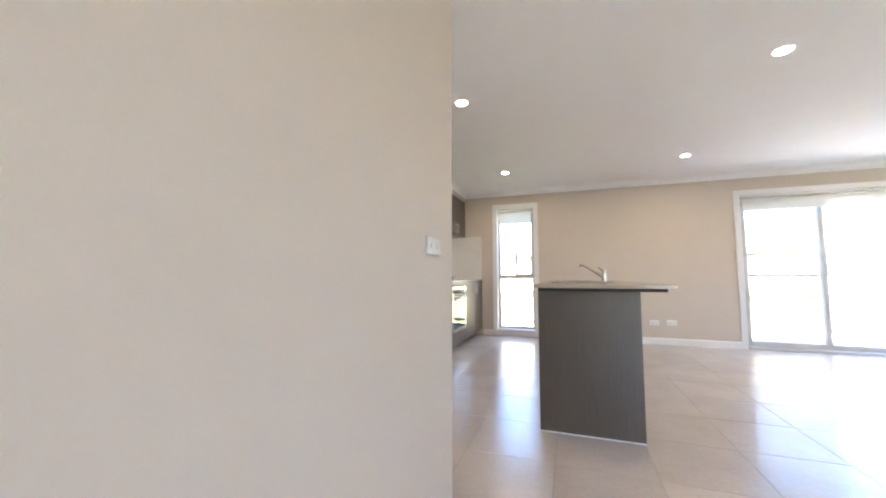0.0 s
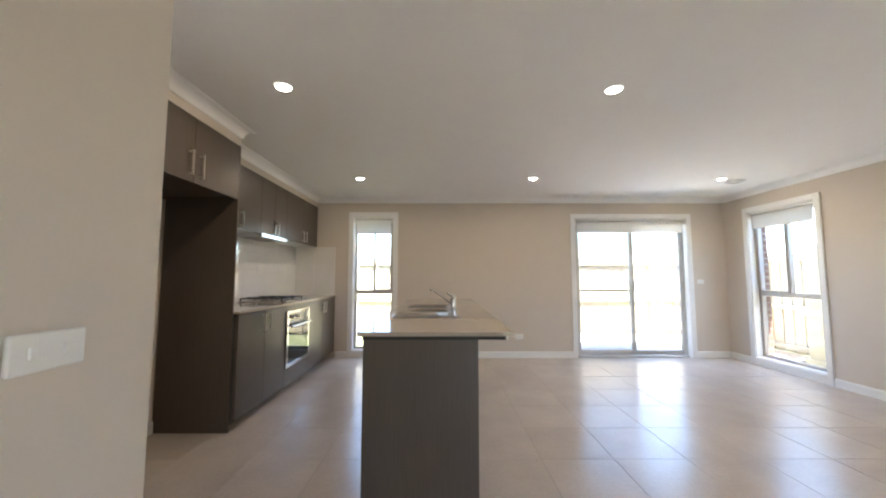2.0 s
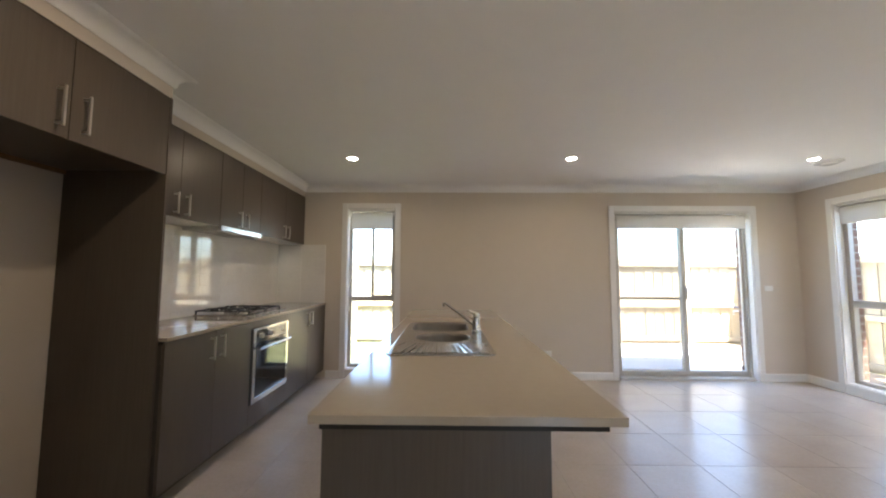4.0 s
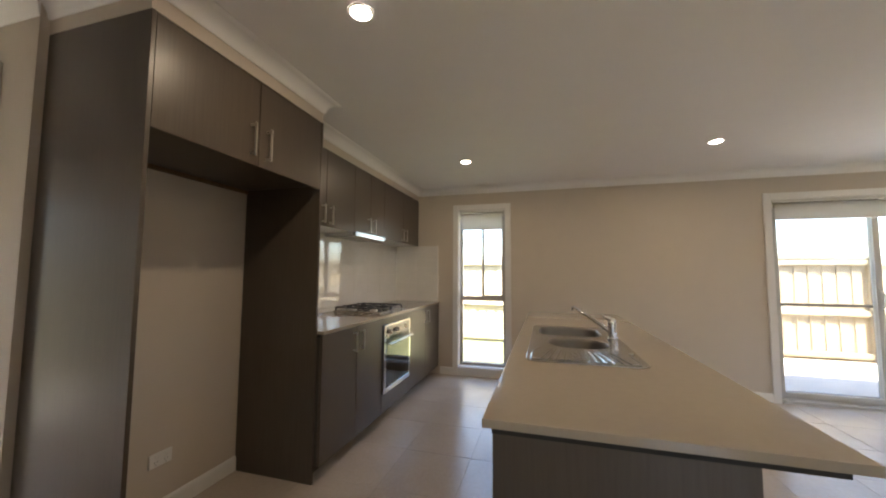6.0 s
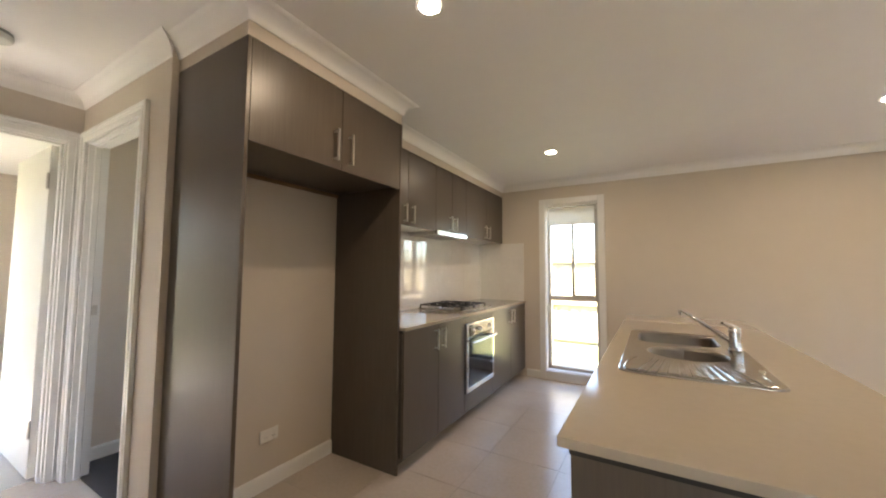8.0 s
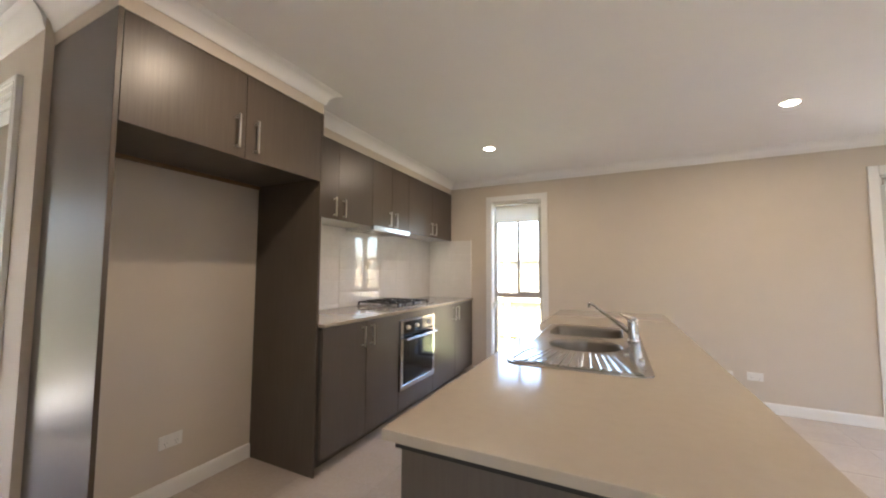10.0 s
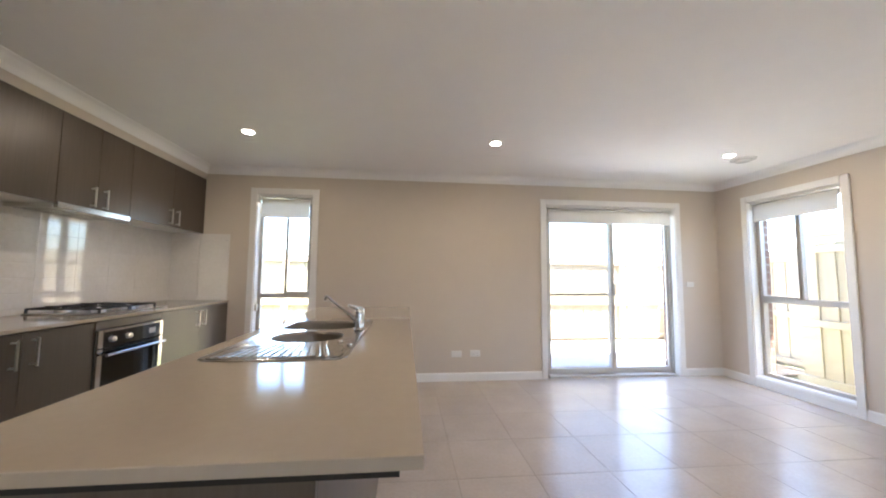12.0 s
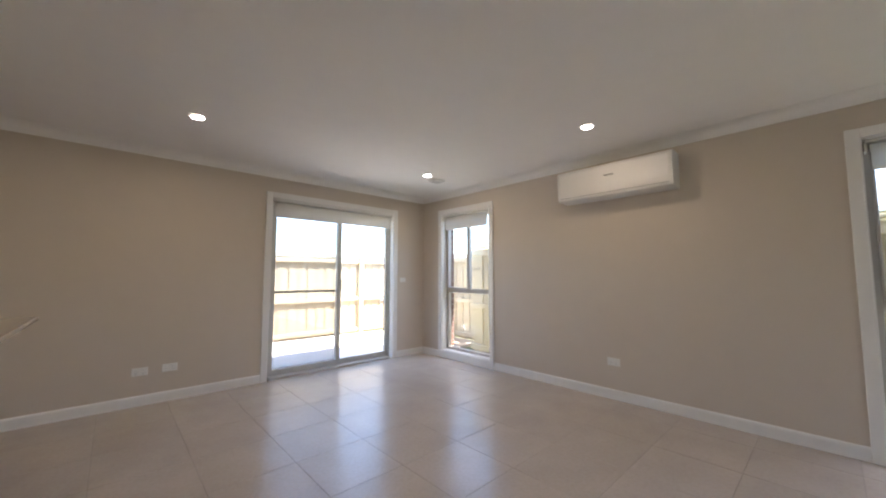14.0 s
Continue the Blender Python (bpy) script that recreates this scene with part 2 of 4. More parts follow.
def extrude_profile(bm, prof, p0, p1, inward, m0=0.0, m1=0.0):
    """A moulding: the profile (out from the wall, z) run from p0 to p1 along a wall that faces inward; m0, m1 stretch the ends per metre of projection, for mitres."""
    p0, p1, n = Vector((*p0, 0)), Vector((*p1, 0)), Vector((*inward, 0))
    d = (p1 - p0).normalized()
    a = [bm.verts.new(p0 + n * o + Vector((0, 0, z)) - d * o * m0) for o, z in prof]
    b = [bm.verts.new(p1 + n * o + Vector((0, 0, z)) + d * o * m1) for o, z in prof]
    k = len(prof)
    for i in range(k):
        bm.faces.new((a[i], a[(i + 1) % k], b[(i + 1) % k], b[i]))
    bm.faces.new(a[::-1])
    bm.faces.new(b)
    bmesh.ops.recalc_face_normals(bm, faces=bm.faces)
    return bm


def mesh_of(name, bm, material, smooth=False):
    me = bpy.data.meshes.new(name)
    bmesh.ops.recalc_face_normals(bm, faces=bm.faces)
    bm.to_mesh(me)
    bm.free()
    me.materials.append(material)
    if smooth:
        for p in me.polygons:
            p.use_smooth = True
        try:
            me.set_sharp_from_angle(angle=radians(35))
        except Exception:
            pass
    return me


def part(name, bm, material, parent=None, label="", smooth=False):
    ob = new(name, mesh_of(name, bm, material, smooth))
    if parent is not None:
        ob.parent = parent
    if label:
        ob["label"] = label
    return ob


def piece(name, me, parent, loc, rot=None):
    ob = new(name, me)
    ob.location = loc
    if rot is not None:
        ob.rotation_euler = rot
    ob.parent = parent
    return ob


def thing(name, label, category, group="", at=(0, 0, 0)):
    ob = new(name)
    ob.location = at
    return tagged(ob, label, category, group)


def B(*args, **kw):
    return box(bmesh.new(), *args, **kw)


def structure(name, bm, material, label, category="wall"):
    return tagged(part(name, bm, material), label, category, kind="structure")


# ---- the plan, in metres ----
XL, XR = -1.82, 4.56          # kitchen wall, window wall
YN, YS = 5.81, -2.6           # garden wall, far end behind the start
ZC = 2.35                     # ceiling
XS, YH0, YH1 = -0.28, 1.34, 2.255   # side wall at the start; the hall between two y
XE = -2.98                    # end of the hall
XT, XB, XU = -1.25, -1.215, -1.503  # fronts: fridge tower, base units, wall units
YT0, YT1 = 2.285, 3.32        # fridge tower
T = 0.10                      # wall thickness


def wall_run(name, axis, c0, c1, a0, a1, holes, label, z1=ZC + 0.12, material=None):
    """A wall between c0 and c1 across, running a0..a1 along; holes are (along0, along1, z0, z1), cut right through."""
    bm = bmesh.new()

    def add(p, q, zz0, zz1):
        if q - p > 1e-4 and zz1 - zz0 > 1e-4:
            if axis == "x":
                box(bm, p, c0, zz0, q, c1, zz1)
            else:
                box(bm, c0, p, zz0, c1, q, zz1)
    pos = a0
    for h0, h1, z0, zt in sorted(holes):
        add(pos, h0, 0, z1)
        add(h0, h1, 0, z0)
        add(h0, h1, zt, z1)
        pos = h1
    add(pos, a1, 0, z1)
    return structure(name, bm, material or M_WALL, label)


W1 = (-0.968, -0.362, 0.10, 2.07)
SD = (2.328, 4.0, 0.0, 2.045)
W2 = (4.492, 5.392, 0.10, 2.05)
W3 = (0.48, 1.385, 0.10, 2.05)
wall_run("wall_north", "x", YN, YN + T, XL - T, XR + T, [W1, SD], "warm beige painted plaster wall with a garden door")
wall_run("wall_east", "y", XR, XR + T, YS, YN, [W2, W3], "warm beige painted plaster wall with tall windows")
wall_run("wall_west_kitchen", "y", XL - T, XL, YH1 + T, YN, [], "warm beige painted plaster wall behind the kitchen")
DA = (-2.885, -2.095, 0.0, 2.045)
wall_run("wall_hall_north", "x", YH1, YH1 + T, XE, XL, [DA], "beige painted hall wall with a doorway")
DB = (1.42, 2.19, 0.0, 2.045)
wall_run("wall_hall_end", "y", XE - T, XE, YH0, YH1 + T, [DB], "beige painted wall at the end of the hall")
# The hole is an added, unseen slit that brings sun onto the hall floor.
wall_run("wall_hall_south", "x", YH0 - T, YH0, XE - T, XS, [(-2.70, -2.58, 0.0, 2.0)], "beige painted hall wall with an unseen slit added for light")
wall_run("wall_west_living", "y", XS - T, XS, YS, YH0 - T, [], "beige painted side wall with a light switch")
# Unseen opening, added so daylight and a sun patch reach the room.
LIGHT_GAP_S = (1.5, 2.45, 0.0, 2.0)
wall_run("wall_south", "x", YS - T, YS, XS - T, XR + T, [LIGHT_GAP_S], "beige painted end wall with an unseen opening added for light")

# the two rooms off the hall
wall_run("wall_side_room_west", "y", -3.15, -3.07, YH1 + T, 4.4, [], "beige painted wall of the side room")
# North hole is out of view, added only to brighten the side room.
wall_run("wall_side_room_north", "x", 4.4, 4.5, -3.15, XL - T, [(-3.0, -2.05, 0.9, 2.1)], "beige painted wall of the side room")
# Added opening out of view: lets sun into the front room beside the door.
LIGHT_GAP_B = (-4.6, -3.95, 0.0, 1.9)
wall_run("wall_bedroom_north", "x", 3.2, 3.3, -6.3, -3.15, [], "white painted wall of the front room")
wall_run("wall_bedroom_west", "y", -6.4, -6.3, YH0 - T, 3.3, [], "white painted wall of the front room")
wall_run("wall_bedroom_south", "x", YH0 - T, YH0, -6.3, XE - T, [LIGHT_GAP_B], "white painted wall of the front room with an unseen opening added for light")

ceil_bm = bmesh.new()
box(ceil_bm, XS - T, YS - T, ZC, XR + T, YN + T, ZC + 0.10)
box(ceil_bm, XL - T, 0.9, ZC, XS - T, YN + T, ZC + 0.10)
box(ceil_bm, -6.4, YH0 - T, ZC, XL - T, 4.5, ZC + 0.10)
structure("ceiling", ceil_bm, M_CEIL, "flat white plasterboard ceiling", "ceiling")
slab_bm = bmesh.new()
box(slab_bm, XE - T, YS, -0.12, XR, YN + 0.02, -0.0016)
FLOOR = structure("floor", slab_bm, M_GROUT, "cream porcelain tile floor with narrow beige joints", "floor")
structure("floor_side_room", B(-3.15, YH1 + 0.06, -0.12, XL - T, 4.4, 0.006), M_CARPET, "charcoal carpet floor of the side room", "carpet")
structure("floor_bedroom", B(-6.3, YH0 - T, -0.12, XE - T - 0.002, 3.3, -0.001), M_CONC, "pale floor of the front room", "floor")
roof_bm = bmesh.new()
box(roof_bm, XS - 0.6, YS - 0.4, ZC + 0.16, XR + 0.65, YN + 0.62, ZC + 0.34)
box(roof_bm, XL - 0.5, 0.6, ZC + 0.16, XS - 0.6, YN + 0.62, ZC + 0.34)
box(roof_bm, -6.9, YH0 - 0.25, ZC + 0.16, XL - 0.5, 4.7, ZC + 0.34)
structure("roof", roof_bm, M_ROOF, "steel roof with eaves", "roof")

# bulkhead over the cabinets
bulk = bmesh.new()
box(bulk, XL, YT0, 2.212, XT - 0.004, YT1, ZC)
box(bulk, XL, YT1, 2.212, XU - 0.004, YN, ZC)
structure("bulkhead", bulk, M_WALL, "beige painted bulkhead above the kitchen cabinets", "bulkhead")

# cornice: a plaster cove along walls and bulkhead
CV = [(0.0, ZC - 0.078), (0.004, ZC - 0.078)] + [(0.010 + 0.062 * (1 - math.cos(a)), ZC - 0.070 + 0.062 * math.sin(a)) for a in [math.pi / 2 * k / 6 for k in range(7)]] + [(0.078, ZC - 0.003), (0.078, ZC + 0.001), (0.0, ZC + 0.001)]
CV = [(o, min(z, ZC - 0.0005) if z > ZC - 0.001 else z) for o, z in CV]


def cornice(runs):
    bm = bmesh.new()
    for p0, p1, n, m0, m1 in runs:
        extrude_profile(bm, CV, p0, p1, n, m0, m1)
    ob = structure("cornice", bm, M_CEIL, "white coved plaster cornice", "cornice")
    for p in ob.data.polygons:
        p.use_smooth = True
    ob.data.set_sharp_from_angle(angle=radians(40))
    return ob


cornice([
    ((XU, YN), (XR, YN), (0, -1), -1, -1),
    ((XR, YN), (XR, YS), (-1, 0), -1, -1),
    ((XR, YS), (XS, YS), (0, 1), -1, -1),
    ((XS, YS), (XS, YH0), (1, 0), -1, 1),
    ((XS, YH0), (XE, YH0), (0, 1), 1, -1),
    ((XE, YH0), (XE, YH1), (1, 0), -1, -1),
    ((XE, YH1), (XL, YH1), (0, -1), -1, 1),
    ((XT, YT0), (XT, YT1), (1, 0), 1, 1),
    ((XT, YT1), (XU, YT1), (0, 1), 1, -1),
    ((XU, YT1), (XU, YN), (1, 0), -1, -1),
    ((XL, YT0), (XT, YT0), (0, -1), 0, 1),
])

# baseboards
BP = [(0.0, 0.0), (0.013, 0.0), (0.013, 0.072), (0.011, 0.082), (0.006, 0.089), (0.0, 0.09)]


def baseboard(p0, p1, n, m0=0.0, m1=0.0):
    return structure("baseboard", extrude_profile(bmesh.new(), BP, p0, p1, n, m0, m1), M_TRIM, "white painted skirting board", "skirting")


AW = 0.062   # architrave width
baseboard((XB + 0.02, YN), (W1[0] - AW, YN), (0, -1))
baseboard((W1[0] - AW, YN), (W1[1] + AW, YN), (0, -1))
baseboard((W1[1] + AW, YN), (SD[0] - AW, YN), (0, -1))
baseboard((SD[1] + AW, YN), (XR, YN), (0, -1), 0, -1)
baseboard((XR, YN), (XR, YS), (-1, 0), -1, -1)
baseboard((XR, YS), (XS, YS), (0, 1), -1, -1)
baseboard((XS, YS), (XS, YH0), (1, 0), -1, 1)
baseboard((XS, YH0), (-2.58, YH0), (0, 1), 1, 0)
baseboard((-2.70, YH0), (XE, YH0), (0, 1), 0, -1)
baseboard((XL, YT0 + 0.017), (XL, YT1 - 0.017), (1, 0))
baseboard((DA[1] + AW, YH1), (XL, YH1), (0, -1), 0, 1)
baseboard((-3.07, YH1 + T), (-3.07, 4.4), (1, 0), 0, -1)


def architrave(axis, c, n, a0, a1, z0, z1, foot, stepped=False):
    """Mitred flat architrave round an opening, on the wall face c that looks to n."""
    bm = bmesh.new()
    th = 0.018

    def slab(p, q, zz0, zz1):
        lo, hi = sorted((c, c + n * th))
        if axis == "x":
            box(bm, p, lo, zz0, q, hi, zz1, 0.003)
        else:
            box(bm, lo, p, zz0, hi, q, zz1, 0.003)
    slab(a0 - AW, a0 + 0.004, foot, z1 + AW)
    slab(a1 - 0.004, a1 + AW, foot, z1 + AW)
    slab(a0 + 0.005, a1 - 0.005, z1 - 0.004, z1 + AW)
    if stepped:
        th = 0.023
        for k0, k1 in ((-0.003, 0.016), (0.026, 0.034)):
            slab(a0 - AW + k0, a0 - AW + k1, foot, z1 + AW - k0)
            slab(a1 + AW - k1, a1 + AW - k0, foot, z1 + AW - k0)
            slab(a0 - AW + k1, a1 + AW - k1, z1 + AW - k1, z1 + AW - k0)
    if z0 > 0.02:
        slab(a0 + 0.005, a1 - 0.005, z0 - 0.03, z0 + 0.004)
    return bm


def reveal(axis, c0, c1, a0, a1, z0, z1, sill=True):
    """White lining boards inside an opening."""
    bm = bmesh.new()
    t = 0.012

    def slab(p, q, zz0, zz1):
        if axis == "x":
            box(bm, p, c0, zz0, q, c1, zz1)
        else:
            box(bm, c0, p, zz0, c1, q, zz1)
    slab(a0, a0 + t, z0, z1)
    slab(a1 - t, a1, z0, z1)
    slab(a0 + t, a1 - t, z1 - t, z1)
    if sill:
        slab(a0 + t, a1 - t, z0, z0 + t)
    return bm


def oriented(axis, along0, along1, c0, c1, z0, z1, bevel=0.0, bm=None):
    bm = bm or bmesh.new()
    if axis == "x":
        return box(bm, along0, c0, z0, along1, c1, z1, bevel)
    return box(bm, c0, along0, z0, c1, along1, z1, bevel)


def window_unit(name, axis, face, hole, label):
    """Tall aluminium window: fixed lower light, two upper lights, white reveal and architrave."""
    a0, a1, z0, z1 = hole
    w = thing(name, label, "window")
    w["kind"] = "structure"
    part("architrave", architrave(axis, face, -1, a0, a1, z0, z1, 0.0), M_TRIM, w, "white painted architrave")
    part("reveal", reveal(axis, face - 0.002, face + 0.085, a0, a1, z0, z1), M_TRIM, w, "white painted window reveal")
    i0, i1, j0, j1 = a0 + 0.012, a1 - 0.012, z0 + 0.012, z1 - 0.012
    f0, f1 = face + 0.088, face + 0.148
    fr = bmesh.new()
    s = 0.034
    oriented(axis, i0 - 0.012, i0 + s, f0, f1, j0 - 0.012, j1 + 0.012, 0.003, fr)
    oriented(axis, i1 - s, i1 + 0.012, f0, f1, j0 - 0.012, j1 + 0.012, 0.003, fr)
    oriented(axis, i0 + s, i1 - s, f0, f1, j0 - 0.012, j0 + s, 0.003, fr)
    oriented(axis, i0 + s, i1 - s, f0, f1, j1 - s, j1 + 0.012, 0.003, fr)
    part("window_frame", fr, M_ALU, w, "grey aluminium window frame")
    zt = 0.945
    part("transom", oriented(axis, i0 + s, i1 - s, f0 + 0.002, f1 - 0.002, zt - 0.028, zt + 0.028, 0.003), M_ALU, w, "grey aluminium transom")
    mid = (i0 + i1) / 2
    part("mullion", oriented(axis, mid - 0.011, mid + 0.011, f0 + 0.004, f1 - 0.004, zt + 0.028, j1 - s, 0.002), M_ALU, w, "grey aluminium mullion")
    g = (f0 + f1) / 2
    for p, q, zz0, zz1 in ((i0 + s, i1 - s, j0 + s, zt - 0.028), (i0 + s, mid - 0.011, zt + 0.028, j1 - s), (mid + 0.011, i1 - s, zt + 0.028, j1 - s)):
        part("pane", oriented(axis, p + 0.001, q - 0.001, g - 0.002, g + 0.002, zz0 + 0.001, zz1 - 0.001), M_GLASS, w).visible_shadow = False
    # flush sash rails round the sliding upper light
    sr = bmesh.new()
    for p, q, zz0, zz1 in ((mid + 0.011, mid + 0.023, zt + 0.028, j1 - s), (i1 - s - 0.016, i1 - s, zt + 0.028, j1 - s),
                           (mid + 0.023, i1 - s - 0.016, zt + 0.028, zt + 0.046), (mid + 0.023, i1 - s - 0.016, j1 - s - 0.018, j1 - s)):
        oriented(axis, p, q, f0 - 0.012, f0 + 0.012, zz0, zz1, 0.002, sr)
    part("sash", sr, M_ALU, w)
    return w


window_unit("window_1", "x", YN, W1, "tall narrow grey aluminium window beside the kitchen bench")
window_unit("window_2", "y", XR, W2, "tall grey aluminium window in the side wall by the corner")
window_unit("window_3", "y", XR, W3, "tall grey aluminium window in the side wall")


def roller_blind(axis, face, hole, drop, label):
    a0, a1, z0, z1 = hole
    b = thing("roller_blind", label, "blind")
    a0, a1, z1 = a0 + 0.02, a1 - 0.02, z1 - 0.014
    c = face + 0.045
    bm = bmesh.new()
    zr = z1 - 0.054
    part("head_rail", oriented(axis, a0 + 0.004, a1 - 0.004, c - 0.036, c + 0.03, z1 - 0.021, z1 - 0.001, 0.006), M_PLAST, b, "glossy white head rail")
    ctr = ((a0 + a1) / 2, c, zr) if axis == "x" else (c, (a0 + a1) / 2, zr)
    cyl(bm, ctr, 0.026, a1 - a0 - 0.05, axis, 20)
    part("roller", bm, M_BLIND, b, smooth=True)
    part("fabric", oriented(axis, a0 + 0.028, a1 - 0.028, c - 0.028, c - 0.0265, z1 - drop + 0.014, zr + 0.004), M_BLIND, b, "white blind fabric, nearly rolled up")
    part("bottom_rail", oriented(axis, a0 + 0.028, a1 - 0.028, c - 0.034, c - 0.020, z1 - drop - 0.006, z1 - drop + 0.014, 0.004), M_PLAST, b)
    if a1 - a0 > 1.2:
        pm = a0 + (a1 - a0) * 0.52
        part("middle_bracket", oriented(axis, pm, pm + 0.03, c - 0.039, c - 0.0365, z1 - 0.027, z1 - 0.002, 0.001), M_SATIN, b, "small metal middle bracket")
    for p in (a0, a1 - 0.012):
        part("bracket", oriented(axis, p, p + 0.012, c - 0.030, c + 0.03, z1 - 0.084, z1 - 0.0215, 0.003), M_PLAST, b)
    ch = bmesh.new()
    pa = a0 + 0.006
    for k in (-0.012, 0.012):
        e = (pa, c + k, 0) if axis == "x" else (c + k, pa, 0)
        tube(ch, [(e[0], e[1], z1 - 0.05), (e[0], e[1], 0.82)], 0.0022, 6)
    part("chain", ch, M_PLAST, b, "thin white bead chain")
    part("chain_clip", oriented(axis, a0 - 0.006, a0 + 0.014, c - 0.02, c + 0.02, 0.78, 0.86, 0.004), M_PLAST, b)
    return b


roller_blind("x", YN, W1, 0.24, "white roller blind nearly rolled up in the narrow window")
roller_blind("x", YN, SD, 0.195, "wide white roller blind nearly rolled up above the garden door")
roller_blind("y", XR, W2, 0.215, "white roller blind nearly rolled up in the corner window")
roller_blind("y", XR, W3, 0.20, "white roller blind nearly rolled up in the side window")


# sliding garden door
def sliding_door():
    a0, a1, z0, z1 = SD
    w = thing("door_1", "grey aluminium sliding glass door with a fly screen on one half", "sliding door")
    w["kind"] = "structure"
    part("architrave", architrave("x", YN, -1, a0, a1, 0, z1, 0.0), M_TRIM, w, "white painted architrave")
    part("reveal", reveal("x", YN - 0.002, YN + 0.075, a0, a1, 0.0, z1, False), M_TRIM, w, "white painted door reveal")
    f0, f1 = YN + 0.078, YN + 0.153
    i0, i1, j1 = a0 + 0.012, a1 - 0.012, z1 - 0.012
    fr = bmesh.new()
    box(fr, i0 - 0.012, f0, 0, i0 + 0.022, f1, j1 + 0.01, 0.003)
    box(fr, i1 - 0.022, f0, 0, i1 + 0.012, f1, j1 + 0.01, 0.003)
    box(fr, i0 + 0.022, f0, j1 - 0.035, i1 - 0.022, f1, j1 + 0.01, 0.003)
    part("door_frame", fr, M_ALUW, w, "grey aluminium outer frame")
    sill = bmesh.new()
    box(sill, i0 + 0.03, f0 - 0.075, -0.004, i1 - 0.03, f1, 0.028, 0.003)
    for k in range(3):
        box(sill, i0 + 0.03, f0 + 0.012 + 0.03 * k, 0.028, i1 - 0.03, f0 + 0.018 + 0.03 * k, 0.040)
    part("sill_track", sill, M_ALUW, w, "grey aluminium sill with rails")
    mid = 3.20

    def panel(name, p, q, y, mat, glass, label, rail=None, sw=0.052):
        bm = bmesh.new()
        zz0, zz1 = 0.042, j1 - 0.036
        box(bm, p, y - 0.015, zz0, p + sw, y + 0.015, zz1, 0.003)
        box(bm, q - sw, y - 0.015, zz0, q, y + 0.015, zz1, 0.003)
        box(bm, p + sw, y - 0.015, zz0, q - sw, y + 0.015, zz0 + 0.05, 0.003)
        box(bm, p + sw, y - 0.015, zz1 - 0.05, q - sw, y + 0.015, zz1, 0.003)
        if rail:
            box(bm, p + sw, y - 0.012, rail - 0.014, q - sw, y + 0.012, rail + 0.014, 0.002)
        pn = part(name, bm, mat, w, label)
        g = part("pane", B(p + sw, y - 0.002, zz0 + 0.05, q - sw, y + 0.002, zz1 - 0.05), glass, pn)
        g.visible_shadow = False
        return pn
    panel("fixed_panel", mid - 0.02, i1 - 0.022, f0 + 0.041, M_ALUW, M_GLASS, "fixed glass panel", None, 0.03)
    sl = panel("sliding_panel", i0 + 0.022, mid + 0.035, f0 + 0.016, M_ALUW, M_GLASS, "sliding glass panel")
    panel("screen_panel", i0 + 0.032, mid + 0.03, f0 + 0.064, M_SCREEN, M_MESH, "fly-screen panel with a middle rail", 0.965, 0.04)
    hb = bmesh.new()
    box(hb, mid - 0.008, f0 - 0.012, 0.93, mid + 0.024, f0 + 0.004, 1.14, 0.006)
    tube(hb, [(mid + 0.008, f0 - 0.010, 0.96), (mid + 0.008, f0 - 0.05, 0.975), (mid + 0.008, f0 - 0.05, 1.095), (mid + 0.008, f0 - 0.010, 1.11)], 0.009, 10)
    part("door_handle", hb, M_ALUW, w, "grey pull handle and lock plate", True)
    part("strike", B(i1 - 0.034, f0 - 0.006, 0.98, i1 - 0.012, f0 + 0.01, 1.10, 0.003), M_ALU, w)
    return w


sliding_door()


# doorways off the hall
def doorway(name, axis, face, n, hole, label):
    d = thing(name, label, "doorway")
    d["kind"] = "structure"
    a0, a1, z0, z1 = hole
    part("architrave", architrave(axis, face, n, a0, a1, 0, z1, 0.0, True), M_TRIM, d, "white painted architrave")
    c0, c1 = sorted((face - n * 0.002, face - n * (T + 0.002)))
    part("jamb", reveal(axis, c0, c1, a0, a1, 0.0, z1, False), M_TRIM, d, "white painted door jamb")
    st = bmesh.new()
    s0, s1 = sorted((face - n * 0.03, face - n * 0.06))
    oriented(axis, a0 + 0.012, a0 + 0.024, s0, s1, 0, z1 - 0.012, 0.002, st)
    oriented(axis, a1 - 0.024, a1 - 0.012, s0, s1, 0, z1 - 0.012, 0.002, st)
    oriented(axis, a0 + 0.024, a1 - 0.024, s0, s1, z1 - 0.024, z1 - 0.012, 0.002, st)
    part("stop_bead", st, M_TRIM, d)
    return d


da = doorway("door_2", "x", YH1, -1, DA, "white framed doorway to a carpeted side room")
part("strike_plate", B(DA[0] + 0.011, YH1 + 0.062, 0.97, DA[0] + 0.014, YH1 + 0.09, 1.03), M_SATIN, da, "satin metal strike plate")
db = doorway("door_3", "y", XE, 1, DB, "white framed doorway to a bright front room")
leaf = part("door_leaf", B(XE - T - 0.775, DB[1] - 0.05, 0.012, XE - T - 0.004, DB[1] - 0.014, 2.028, 0.002), M_DOORP, db, "open white flush door")
for hz in (0.30, 1.80):
    hb = bmesh.new()
    cyl(hb, (XE - T + 0.004, DB[1] - 0.056, hz), 0.007, 0.1, "z", 12)
    box(hb, XE - T - 0.032, DB[1] - 0.0535, hz - 0.05, XE - T, DB[1] - 0.0505, hz + 0.05)
    part("hinge", hb, M_SATIN, leaf, "satin metal butt hinge")


